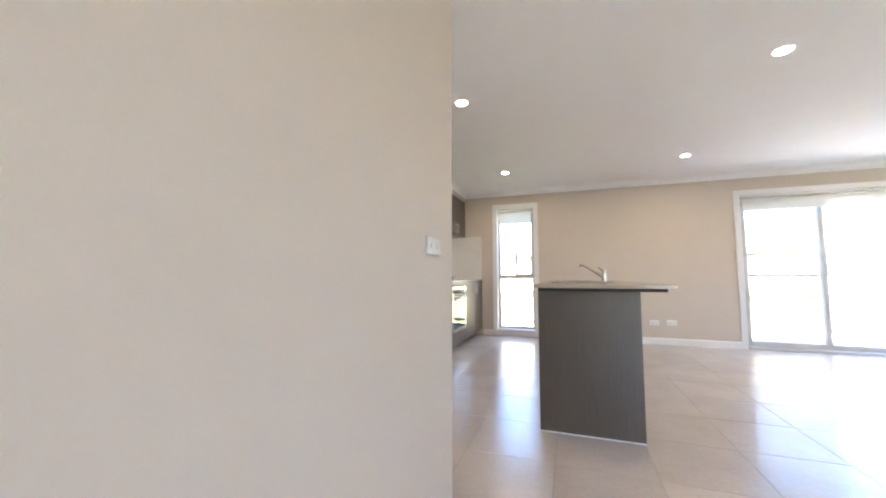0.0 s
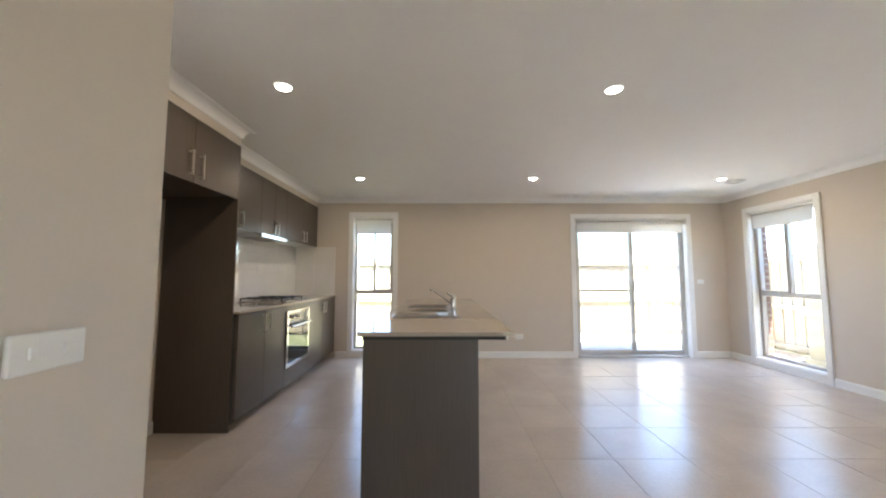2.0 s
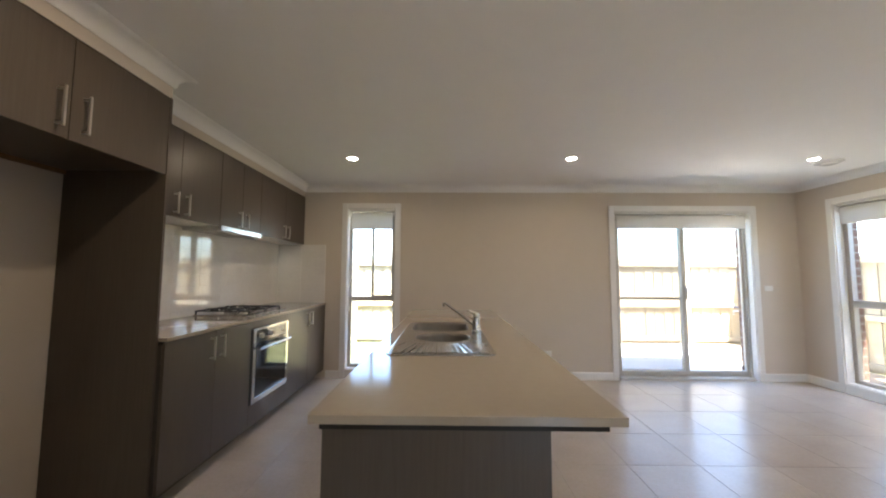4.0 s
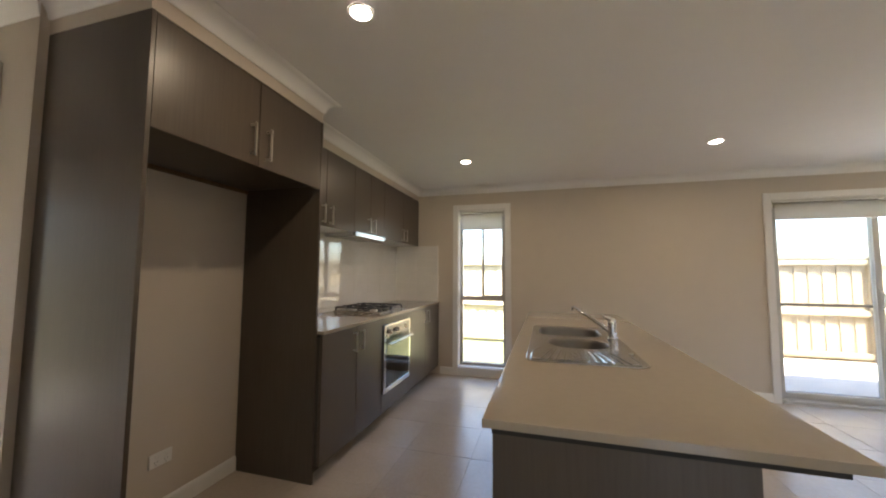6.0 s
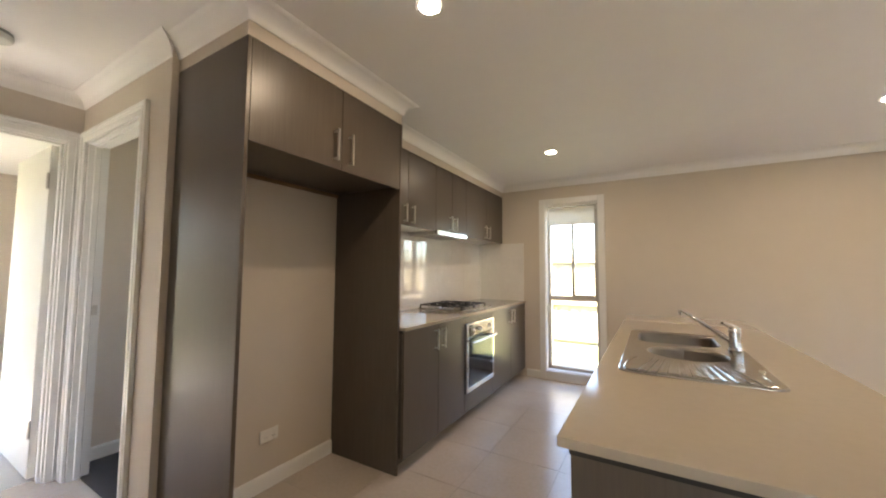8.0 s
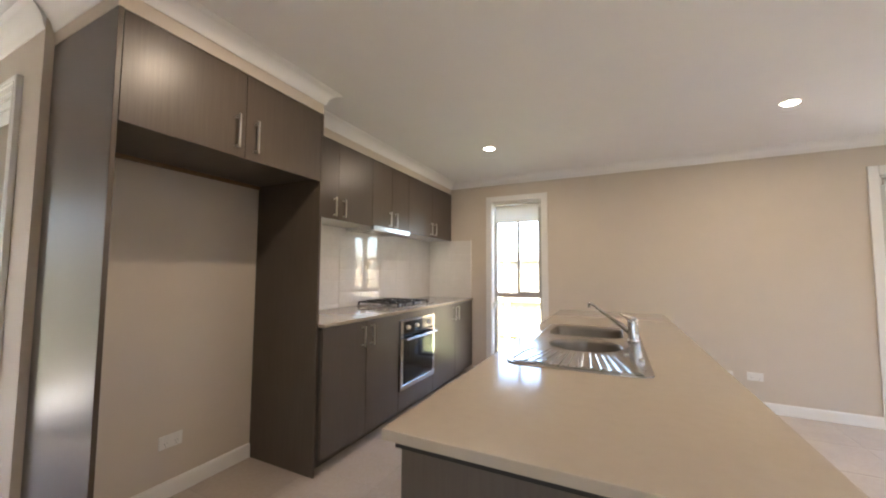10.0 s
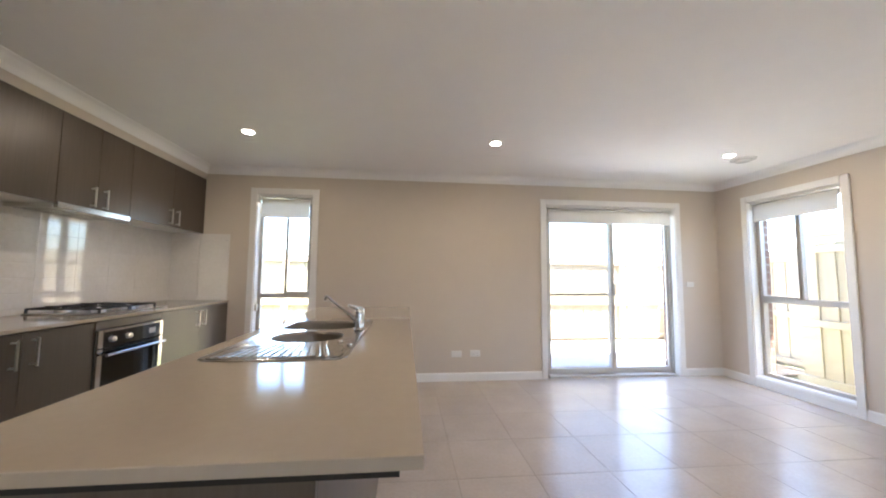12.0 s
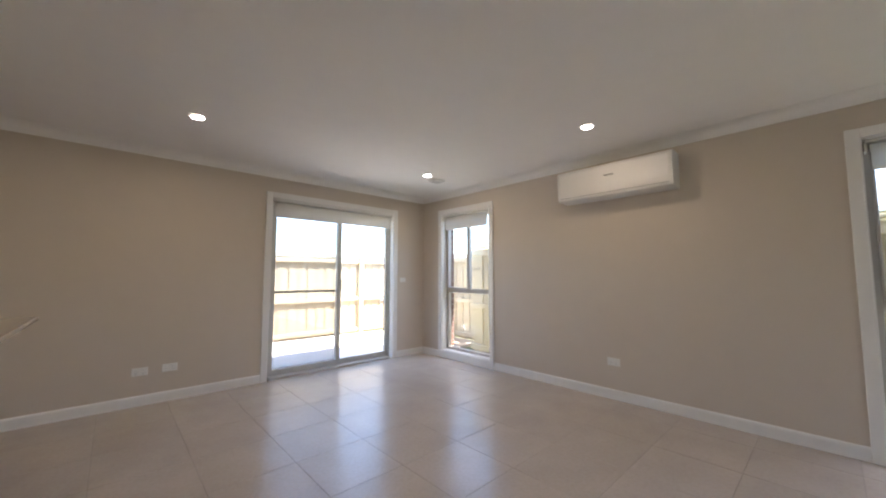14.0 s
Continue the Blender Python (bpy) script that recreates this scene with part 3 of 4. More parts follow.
# ---- kitchen ----
def bar_handle(parent, x, y, z0, z1, out=1.0):
    """A vertical square bar handle on two posts, standing off a door that faces +x."""
    bm = bmesh.new()
    box(bm, x + 0.026 * out, y - 0.005, z0, x + 0.036 * out, y + 0.005, z1, 0.002)
    for z in (z0 + 0.012, z1 - 0.012):
        box(bm, x, y - 0.004, z - 0.004, x + 0.027 * out, y + 0.004, z + 0.004)
    return part("handle", bm, M_SATIN, parent, "satin nickel bar handle")


def cupboard_doors(unit, xf, y0, y1, z0, z1, hz0, hz1):
    """Two doors meeting in the middle, each with its handle by the meeting edge."""
    mid = (y0 + y1) / 2
    for p, q, hy in ((y0 + 0.0015, mid - 0.0015, mid - 0.05), (mid + 0.0015, y1 - 0.0015, mid + 0.05)):
        d = part("door", B(xf - 0.018, p, z0, xf, q, z1, 0.0012), M_LAM, unit)
        bar_handle(d, xf, hy, hz0, hz1)


def fridge_tower():
    u = thing("fridge_cabinet", "tall dark woodgrain cabinet surround with an empty fridge recess", "cabinet")
    part("side_panel", B(XL + 0.003, YT0, 0.0, XT, YT0 + 0.017, 2.21, 0.001), M_LAM, u)
    part("side_panel", B(XL + 0.003, YT1 - 0.017, 0.0, XT, YT1, 2.21, 0.001), M_LAM, u)
    part("body", B(XL + 0.003, YT0 + 0.018, 1.800, XT - 0.022, YT1 - 0.018, 2.21), M_LAM, u)
    part("cleat", B(XL + 0.001, YT0 + 0.018, 1.778, XL + 0.018, YT1 - 0.018, 1.7995), M_STRIP, u, "raw board edge strip")
    cupboard_doors(u, XT - 0.002, YT0 + 0.018, YT1 - 0.018, 1.778, 2.208, 1.815, 1.98)
    return u


fridge_tower()

U = ((YT1 + 0.002, 4.165), (4.165, 4.765), (4.765, YN - 0.004))
for k, (y0, y1) in enumerate(U):
    u = thing("wall_cabinet", "dark woodgrain wall cabinet with two doors and bar handles" if k != 1 else "dark woodgrain wall cabinet above a slide-out rangehood", "cabinet", "wall cabinets above the bench")
    part("body", B(XL + 0.003, y0 + 0.001, 1.612, XU - 0.019, y1 - 0.001, 2.21), M_PLAST, u, "white melamine carcass")
    cupboard_doors(u, XU, y0, y1, 1.612, 2.208, 1.632, 1.775)

hood = thing("rangehood", "slim stainless slide-out rangehood under the wall cabinets", "rangehood")
part("body", B(XL + 0.01, 4.178, 1.585, XU - 0.02, 4.752, 1.611, 0.002), M_ALUW, hood)
part("front_strip", B(XU - 0.018, 4.17, 1.583, XU + 0.014, 4.76, 1.624, 0.003), M_STEEL, hood, "bright stainless front strip")
fl = bmesh.new()
for k in range(9):
    box(fl, XL + 0.05, 4.20 + 0.06 * k, 1.581, XU - 0.05, 4.235 + 0.06 * k, 1.586)
part("filter", fl, M_STEEL, hood)

for k, (y0, y1) in ((0, U[0]), (2, U[2])):
    u = thing("base_cabinet", "dark woodgrain base cabinet with two doors and bar handles", "cabinet", "base cabinets under the bench")
    part("body", B(XL + 0.003, y0 + 0.001, 0.10, XB - 0.019, y1 - 0.001, 0.862), M_EDGE, u)
    part("kickboard", B(XB - 0.121, y0, 0.0, XB - 0.105, y1, 0.10), M_LAM, u)
    cupboard_doors(u, XB, y0, y1, 0.098, 0.874, 0.70, 0.845)

ovc = thing("oven_cabinet", "dark woodgrain base cabinet that houses the oven", "cabinet", "base cabinets under the bench")
oy0, oy1 = U[1]
part("body", B(XL + 0.003, oy0 + 0.001, 0.10, XB - 0.02, oy1 - 0.001, 0.862), M_EDGE, ovc)
part("kickboard", B(XB - 0.121, oy0, 0.0, XB - 0.105, oy1, 0.10), M_LAM, ovc)
part("drawer_front", B(XB - 0.018, oy0 + 0.0015, 0.098, XB, oy1 - 0.0015, 0.252, 0.0012), M_LAM, ovc)
part("top_rail", B(XB - 0.018, oy0 + 0.0015, 0.822, XB, oy1 - 0.0015, 0.874, 0.0012), M_LAM, ovc)

oven = thing("oven", "built-in stainless steel oven with a dark glass door", "oven")
ox = XB + 0.018
d0, d1, dz0, dz1 = oy0 + 0.003, oy1 - 0.003, 0.252, 0.700
part("body", B(XB - 0.019, d0, 0.250, XB + 0.0025, d1, 0.818), M_IRON, oven, "dark oven cavity")
fascia = bmesh.new()
box(fascia, XB + 0.003, d0, 0.706, ox, d0 + 0.040, 0.818, 0.002)
box(fascia, XB + 0.003, d1 - 0.040, 0.706, ox, d1, 0.818, 0.002)
box(fascia, XB + 0.003, d0 + 0.040, 0.802, ox, d1 - 0.040, 0.818, 0.002)
cp = part("control_panel", fascia, M_POLISH, oven, "stainless control panel surround")
part("fascia_glass", B(XB + 0.004, d0 + 0.0405, 0.707, ox - 0.002, d1 - 0.0405, 0.8015), M_BGLASS, cp, "black glass control fascia")
part("display", B(ox - 0.0018, d1 - 0.150, 0.738, ox - 0.0004, d1 - 0.085, 0.775), M_PLASTG, cp, "small clock display")
for ky in (d0 + 0.10, d0 + 0.24):
    kb = bmesh.new()
    cyl(kb, (ox + 0.010, ky, 0.756), 0.020, 0.026, "x", 20, 0.017, 0.002)
    box(kb, ox + 0.018, ky - 0.003, 0.741, ox + 0.027, ky + 0.003, 0.772, 0.001)
    part("knob", kb, M_SATIN, oven, "satin control knob", True)
odoor = bmesh.new()
box(odoor, XB + 0.003, d0, dz0, ox, d0 + 0.040, dz1, 0.002)
box(odoor, XB + 0.003, d1 - 0.040, dz0, ox, d1, dz1, 0.002)
box(odoor, XB + 0.003, d0 + 0.040, dz0, ox, d1 - 0.040, dz0 + 0.042, 0.002)
od = part("oven_door", odoor, M_POLISH, oven, "stainless door frame")
part("door_glass", B(XB + 0.010, d0 + 0.0405, dz0 + 0.0425, ox - 0.002, d1 - 0.0405, dz1 - 0.001), M_OVGLASS, od, "dark glass window")
for rz in (0.40, 0.50):
    rk = bmesh.new()
    for q in (0.0, 0.006):
        tube(rk, [(XB + 0.006 - q, d0 + 0.06, rz - q), (XB + 0.006 - q, d1 - 0.06, rz - q)], 0.0022, 6)
    part("rack", rk, M_SATIN, oven, "wire shelf behind the glass")
hb = bmesh.new()
tube(hb, [(ox + 0.035, d0 + 0.028, 0.664), (ox + 0.040, (d0 + d1) / 2, 0.664), (ox + 0.035, d1 - 0.028, 0.664)], 0.010, 12)
for hy in (d0 + 0.05, d1 - 0.05):
    cyl(hb, (ox + 0.018, hy, 0.664), 0.007, 0.036, "x", 10)
part("handle", hb, M_POLISH, od, "round stainless handle bar", True)

bench = thing("kitchen_benchtop", "beige engineered stone benchtop along the wall", "benchtop")
part("slab", B(XL + 0.002, YT1 + 0.001, 0.880, XB + 0.012, YN - 0.002, 0.900, 0.002), M_STONE, bench)
# Black strip paints shade into the joint below the slab.
part("painted_shade_strip", B(XL + 0.002, YT1 + 0.002, 0.8625, XB - 0.012, YN - 0.003, 0.8798), M_GAP, bench, "black strip that paints shade under the benchtop")


def gas_hob():
    h = thing("gas_hob", "stainless four-burner gas hob with black trivets", "hob")
    x0, x1, y0, y1 = -1.80, -1.322, 4.335, 4.985
    part("plate", B(x0, y0, 0.9005, x1, y1, 0.909, 0.003), M_STEEL, h, "stainless hob plate")
    cx, cy = (x0 + 0.125, x1 - 0.125), (y0 + 0.14, y1 - 0.24)
    for bx in cx:
        for by in cy:
            bn = bmesh.new()
            cyl(bn, (bx, by, 0.915), 0.042, 0.012, "z", 20, 0.036)
            b = part("burner", bn, M_SATIN, h, "", True)
            part("burner_cap", cyl(bmesh.new(), (bx, by, 0.926), 0.032, 0.010, "z", 20, None, 0.002), M_IRON, b, "black burner cap", True)
    for by in cy:
        tr = bmesh.new()
        r0, r1, s0, s1, zt = x0 + 0.02, x1 - 0.02, by - 0.128, by + 0.128, 0.942
        for p, q in (((r0, s0), (r1, s0)), ((r0, s1), (r1, s1)), ((r0, s0), (r0, s1)), ((r1, s0), (r1, s1)), (((r0 + r1) / 2, s0), ((r0 + r1) / 2, s1))):
            box(tr, min(p[0], q[0]) - 0.005, min(p[1], q[1]) - 0.005, zt - 0.010, max(p[0], q[0]) + 0.005, max(p[1], q[1]) + 0.005, zt, 0.002)
        for bx in cx:
            for dx, dy in ((1, 0), (-1, 0), (0, 1), (0, -1)):
                e0, e1 = 0.022, 0.105
                xs, ys = sorted((bx + dx * e0, bx + dx * e1)), sorted((by + dy * e0, by + dy * e1))
                box(tr, xs[0] - 0.004, ys[0] - 0.004, zt - 0.006, xs[1] + 0.004, ys[1] + 0.004, zt + 0.006, 0.001)
        for px in (r0, r1):
            for py in (s0, s1):
                box(tr, px - 0.006, py - 0.006, 0.909, px + 0.006, py + 0.006, zt - 0.008)
        part("trivet", tr, M_IRON, h, "black cast-iron trivet")
    for k in range(4):
        kb = bmesh.new()
        cyl(kb, (x0 + 0.10 + 0.09 * k, y1 - 0.055, 0.921), 0.019, 0.024, "z", 18, 0.016, 0.002)
        part("knob", kb, M_SATIN, h, "silver control knob", True)
    return h


gas_hob()

# ---- island ----
IX0, IX1, IY0, IY1 = -0.036, 0.543, 2.352, 4.90
isl = thing("kitchen_island", "dark woodgrain island bench cabinet", "island")
part("end_panel", B(IX0, IY0, 0.0, IX1, IY0 + 0.018, 0.858, 0.001), M_LAM, isl)
part("end_panel", B(IX0, IY1 - 0.018, 0.0, IX1, IY1, 0.858, 0.001), M_LAM, isl)
part("back_panel", B(IX1 - 0.018, IY0 + 0.0185, 0.0, IX1, IY1 - 0.0185, 0.858, 0.001), M_LAM, isl)
part("body", B(IX0 + 0.022, IY0 + 0.0185, 0.10, IX1 - 0.0185, IY1 - 0.0185, 0.70), M_EDGE, isl)
part("kickboard", B(IX0 + 0.05, IY0 + 0.0185, 0.0, IX0 + 0.066, IY1 - 0.0185, 0.10), M_LAM, isl)
part("seal", B(IX0 - 0.001, IY0 - 0.004, 0.0, IX1 + 0.001, IY0 - 0.0002, 0.006), M_TRIM, isl, "thin white sealant line")
n = 5
for k in range(n):
    p = IY0 + 0.0195 + (IY1 - IY0 - 0.039) / n * k
    q = IY0 + 0.0195 + (IY1 - IY0 - 0.039) / n * (k + 1)
    d = part("door", B(IX0, p + 0.0015, 0.10, IX0 + 0.018, q - 0.0015, 0.856, 0.001), M_LAM, isl)
    bar_handle(d, IX0, (q - 0.05) if k % 2 == 0 else (p + 0.05), 0.70, 0.845, -1.0)

SX0, SX1, SY0, SY1 = 0.018, 0.490, 2.945, 4.0     # sink outline
CX0, CX1, CY0, CY1 = -0.056, 0.716, 2.305, 4.945   # top outline
top = thing("island_benchtop", "beige engineered stone island top with an overhang", "benchtop")
tb = bmesh.new()
hx0, hx1, hy0, hy1 = SX0 + 0.02, SX1 - 0.02, 3.20, SY1 - 0.02     # cut-out under the bowls
loops = [[tb.verts.new((x, y, z)) for x, y in ((CX0, CY0), (CX1, CY0), (CX1, CY1), (CX0, CY1))] for z in (0.878, 0.900)]
holes_ = [[tb.verts.new((x, y, z)) for x, y in ((hx0, hy0), (hx1, hy0), (hx1, hy1), (hx0, hy1))] for z in (0.878, 0.900)]
for a, b in ((loops, 1), (holes_, -1)):
    for i in range(4):
        tb.faces.new((a[0][i], a[0][(i + 1) % 4], a[1][(i + 1) % 4], a[1][i]))
for lv in (0, 1):
    for i in range(4):
        tb.faces.new((loops[lv][i], loops[lv][(i + 1) % 4], holes_[lv][(i + 1) % 4], holes_[lv][i]))
edge = [e for e in tb.edges if all(v in loops[1] for v in e.verts) or (len({v for v in e.verts} & set(loops[1])) == 1 and len({v for v in e.verts} & set(loops[0])) == 1)]
bmesh.ops.bevel(tb, geom=edge, offset=0.002, segments=2, affect="EDGES", profile=0.5)
part("slab", tb, M_STONE, top)
sb = bmesh.new()      # dark backing board under the stone, set in from its edges
bx0, bx1, by0, by1 = CX0 + 0.022, CX1 - 0.038, CY0 + 0.020, CY1 - 0.03
box(sb, bx0, by0, 0.8585, bx1, hy0, 0.8778)
box(sb, bx0, hy1, 0.8585, bx1, by1, 0.8778)
box(sb, bx0, hy0, 0.8585, hx0, hy1, 0.8778)
box(sb, hx1, hy0, 0.8585, bx1, hy1, 0.8778)
part("backing_board", sb, M_GAP, top, "dark backing board under the stone")


def rounded(x0, x1, y0, y1, r, n=6):
    pts = []
    for cx, cy, a0 in ((x1 - r, y1 - r, 0), (x0 + r, y1 - r, 90), (x0 + r, y0 + r, 180), (x1 - r, y0 + r, 270)):
        for k in range(n + 1):
            a = radians(a0 + 90 * k / n)
            pts.append((cx + r * math.cos(a), cy + r * math.sin(a)))
    return pts


def loft(bm, levels):
    """Faces between successive closed outlines with as many points each."""
    rings = [[bm.verts.new((x, y, z)) for x, y in pts] for pts, z in levels]
    for a, b in zip(rings, rings[1:]):
        for k in range(len(a)):
            bm.faces.new((a[k], a[(k + 1) % len(a)], b[(k + 1) % len(a)], b[k]))
    return rings


BOWLS = ((0.105, 0.408, 3.245, 3.545, 0.145, 0.120), (0.060, 0.415, 3.605, 3.955, 0.075, 0.165))


def steel_sink():
    s = thing("kitchen_sink", "stainless steel sink with two bowls and a ribbed drainer", "sink")
    z = 0.906
    out = rounded(SX0, SX1, SY0, SY1, 0.05)
    bm = bmesh.new()
    rim = loft(bm, [(rounded(SX0 - 0.001, SX1 + 0.001, SY0 - 0.001, SY1 + 0.001, 0.05), 0.9006), (out, 0.9045),
                    (rounded(SX0 + 0.005, SX1 - 0.005, SY0 + 0.005, SY1 - 0.005, 0.046), z),
                    (rounded(SX0 + 0.014, SX1 - 0.014, SY0 + 0.014, SY1 - 0.014, 0.038), z - 0.002)])[-1]
    edges = [bm.edges.get((rim[k], rim[(k + 1) % len(rim)])) for k in range(len(rim))]
    for x0, x1, y0, y1, r, dp in BOWLS:
        ring = [bm.verts.new((x, y, z - 0.002)) for x, y in rounded(x0, x1, y0, y1, r)]
        edges += [bm.edges.new((ring[k], ring[(k + 1) % len(ring)])) for k in range(len(ring))]
    bmesh.ops.triangle_fill(bm, use_beauty=True, use_dissolve=False, edges=edges)
    part("deck", bm, M_SINK, s, "stainless deck with a rolled rim", True)
    for x0, x1, y0, y1, r, dp in BOWLS:
        bb = bmesh.new()
        lv = []
        for off, dz in ((0.0, 0.002), (0.004, 0.006), (0.008, 0.02), (0.014, dp - 0.03), (0.022, dp - 0.01), (0.045, dp)):
            lv.append((rounded(x0 + off, x1 - off, y0 + off, y1 - off, max(0.02, r - off * 0.5)), z - dz))
        rings = loft(bb, lv)
        bb.faces.new(rings[-1])
        bw = part("bowl", bb, M_BOWL, s, "deep stainless bowl", True)
        wst = bmesh.new()
        cyl(wst, ((x0 + x1) / 2, (y0 + y1) / 2, z - dp + 0.002), 0.042, 0.003, "z", 24)
        cyl(wst, ((x0 + x1) / 2, (y0 + y1) / 2, z - dp + 0.004), 0.018, 0.003, "z", 16)
        part("waste", wst, M_CHROME, bw, "chrome basket waste", True)
    nr = 13
    for k in range(nr):
        u = (k - (nr - 1) / 2) / ((nr - 1) / 2)
        rb = bmesh.new()
        xa, xb = 0.250 + u * 0.128, 0.254 + u * 0.184
        wa, wb = 0.0062, 0.0092
        lv = [([(xb - wb + e, 2.985 + e), (xb + wb - e, 2.985 + e), (xa + wa - e, 3.205 - e), (xa - wa + e, 3.205 - e)], zz)
              for e, zz in ((0.0, z - 0.0025), (0.0008, z + 0.0002), (0.0024, z + 0.0012))]
        rb.faces.new(loft(rb, lv)[-1])
        part("drainer_rib", rb, M_SINK, s)
    bd = bmesh.new()
    tube(bd, [(0.070, 3.222, z - 0.0025), (0.046, 3.15, z - 0.0025), (0.036, 3.02, z - 0.0025), (0.046, 2.978, z - 0.0025), (0.09, 2.966, z - 0.0025), (0.42, 2.966, z - 0.0025), (0.458, 2.98, z - 0.0025), (0.466, 3.03, z - 0.0025), (0.455, 3.12, z - 0.0025)], 0.0042, 8)
    part("drainer_bead", bd, M_SINK, s, "", True)
    for x, y in ((0.418, 3.262), (0.466, 3.185), (0.458, 3.945)):
        part("plug", cyl(bmesh.new(), (x, y, z + 0.001), 0.011, 0.006, "z", 16, 0.009), M_CHROME, s, "small chrome cap", True)
    return s


steel_sink()


def mixer_tap():
    t = thing("mixer_tap", "chrome mixer tap with a long angled spout", "tap")
    x, y, z = 0.454, 3.585, 0.906
    bm = bmesh.new()
    cyl(bm, (x, y, z + 0.005), 0.028, 0.010, "z", 28, 0.026)
    cyl(bm, (x, y, z + 0.042), 0.0225, 0.066, "z", 28)
    cyl(bm, (x, y, z + 0.0765), 0.0215, 0.003, "z", 28)
    part("body", bm, M_CHROME, t, "", True)
    hb = bmesh.new()
    cyl(hb, (x, y, z + 0.091), 0.0245, 0.026, "z", 28, 0.022, 0.003)
    tube(hb, [(x + 0.004, y + 0.004, z + 0.096), (x - 0.018, y - 0.014, z + 0.110), (x - 0.050, y - 0.042, z + 0.124)], [0.017, 0.012, 0.0065], 12)
    part("lever", hb, M_CHROME, t, "chrome lever", True)
    sp = bmesh.new()
    tip = Vector((0.267, 3.706, 1.062))
    base = Vector((x - 0.014, y + 0.008, z + 0.040))
    tube(sp, [base, base.lerp(tip, 0.3), base.lerp(tip, 0.33), base.lerp(tip, 0.93), tip, tip + Vector((-0.010, 0.006, -0.004)), tip + Vector((-0.012, 0.007, -0.022))], [0.013, 0.0115, 0.0088, 0.0078, 0.0085, 0.0095, 0.0095], 14)
    part("spout", sp, M_CHROME, t, "long angled spout", True)
    return t


mixer_tap()


# ---- fixtures ----
def power_point(axis, face, n, a, z, label, switches=2, w=0.116, h=0.072, slots=True):
    """A wall plate with rockers and sockets, on a wall face that looks to n."""
    g = thing("power_point" if slots else "light_switch", label, "power outlet" if slots else "light switch")

    def slab(p, q, z0, z1, d0, d1, bev=0.0):
        c0, c1 = sorted((face + n * d0, face + n * d1))
        return oriented(axis, p, q, c0, c1, z0, z1, bev)
    part("plate", slab(a - w / 2, a + w / 2, z - h / 2, z + h / 2, 0.0005, 0.010, 0.003), M_PLAST, g)
    for k in range(switches):
        s = a + (k - (switches - 1) / 2) * (w * 0.44)
        zz = z + (0.018 if slots else 0.0)
        part("rocker", slab(s - 0.008, s + 0.008, zz - 0.010, zz + 0.010, 0.010, 0.0145, 0.002), M_PLAST, g)
        if slots:
            for dx, dz in ((-0.007, -0.008), (0.007, -0.008), (0.0, -0.022)):
                part("slot", slab(s + dx - 0.001, s + dx + 0.001, z + dz - 0.004, z + dz + 0.004, 0.0095, 0.0104), M_SLOT, g)
    return g


power_point("x", YN, -1, 1.265, 0.298, "white double power point low on the wall")
power_point("x", YN, -1, 1.48, 0.303, "white double power point low on the wall")
power_point("y", XR, -1, 2.99, 0.345, "white double power point low on the side wall")
power_point("y", XL, 1, 2.83, 0.30, "white double power point in the fridge recess")
power_point("x", YN, -1, 4.168, 1.10, "white light switch beside the garden door", 1, 0.10, 0.062, False)
power_point("y", XS, 1, 1.122, 1.050, "white double light switch on the side wall", 2, 0.116, 0.062, False)

for lx, ly in ((-0.63, 4.735), (1.45, 4.735), (3.735, 4.755), (-0.63, 2.67), (1.445, 2.70), (3.775, 2.82)):
    d = thing("downlight", "round recessed white downlight, switched on", "downlight", "ceiling downlights")
    rb = bmesh.new()
    lv = [([(lx + r * math.cos(2 * math.pi * k / 32), ly + r * math.sin(2 * math.pi * k / 32)) for k in range(32)], z) for r, z in ((0.054, ZC - 0.0005), (0.054, ZC - 0.004), (0.050, ZC - 0.007), (0.043, ZC - 0.006), (0.041, ZC - 0.003))]
    loft(rb, lv)
    part("rim", rb, M_PLAST, d, "white trim ring", True)
    part("diffuser", cyl(bmesh.new(), (lx, ly, ZC - 0.0035), 0.0405, 0.003, "z", 32), M_LED, d, "lit diffuser")
    la = bpy.data.lights.new("downlight_lamp", "AREA")
    la.shape, la.size = "DISK", 0.08
    la.energy, la.color = 0.33, (1.0, 0.75, 0.47)
    lo = new("downlight_lamp", la)
    lo.matrix_world = look((lx, ly, ZC - 0.012), (lx, ly + 0.0001, 0))
    lo.parent = d

cv = thing("ceiling_vent", "round white exhaust vent on the ceiling", "vent", at=(0, 0, 0))
vx, vy = 3.965, 4.84
vb = bmesh.new()
loft(vb, [([(vx + r * math.cos(2 * math.pi * k / 32), vy + r * math.sin(2 * math.pi * k / 32)) for k in range(32)], z) for r, z in ((0.105, ZC - 0.0005), (0.105, ZC - 0.006), (0.085, ZC - 0.014), (0.070, ZC - 0.012))])
part("rim", vb, M_PLAST, cv, "", True)
part("centre", cyl(bmesh.new(), (vx, vy, ZC - 0.020), 0.062, 0.012, "z", 32, 0.066, 0.003), M_PLAST, cv, "", True)
# Grey disc paints the shade between the vent's rim and centre.
part("painted_shade_ring", cyl(bmesh.new(), (vx, vy, ZC - 0.004), 0.072, 0.005, "z", 32), M_PLASTG, cv)


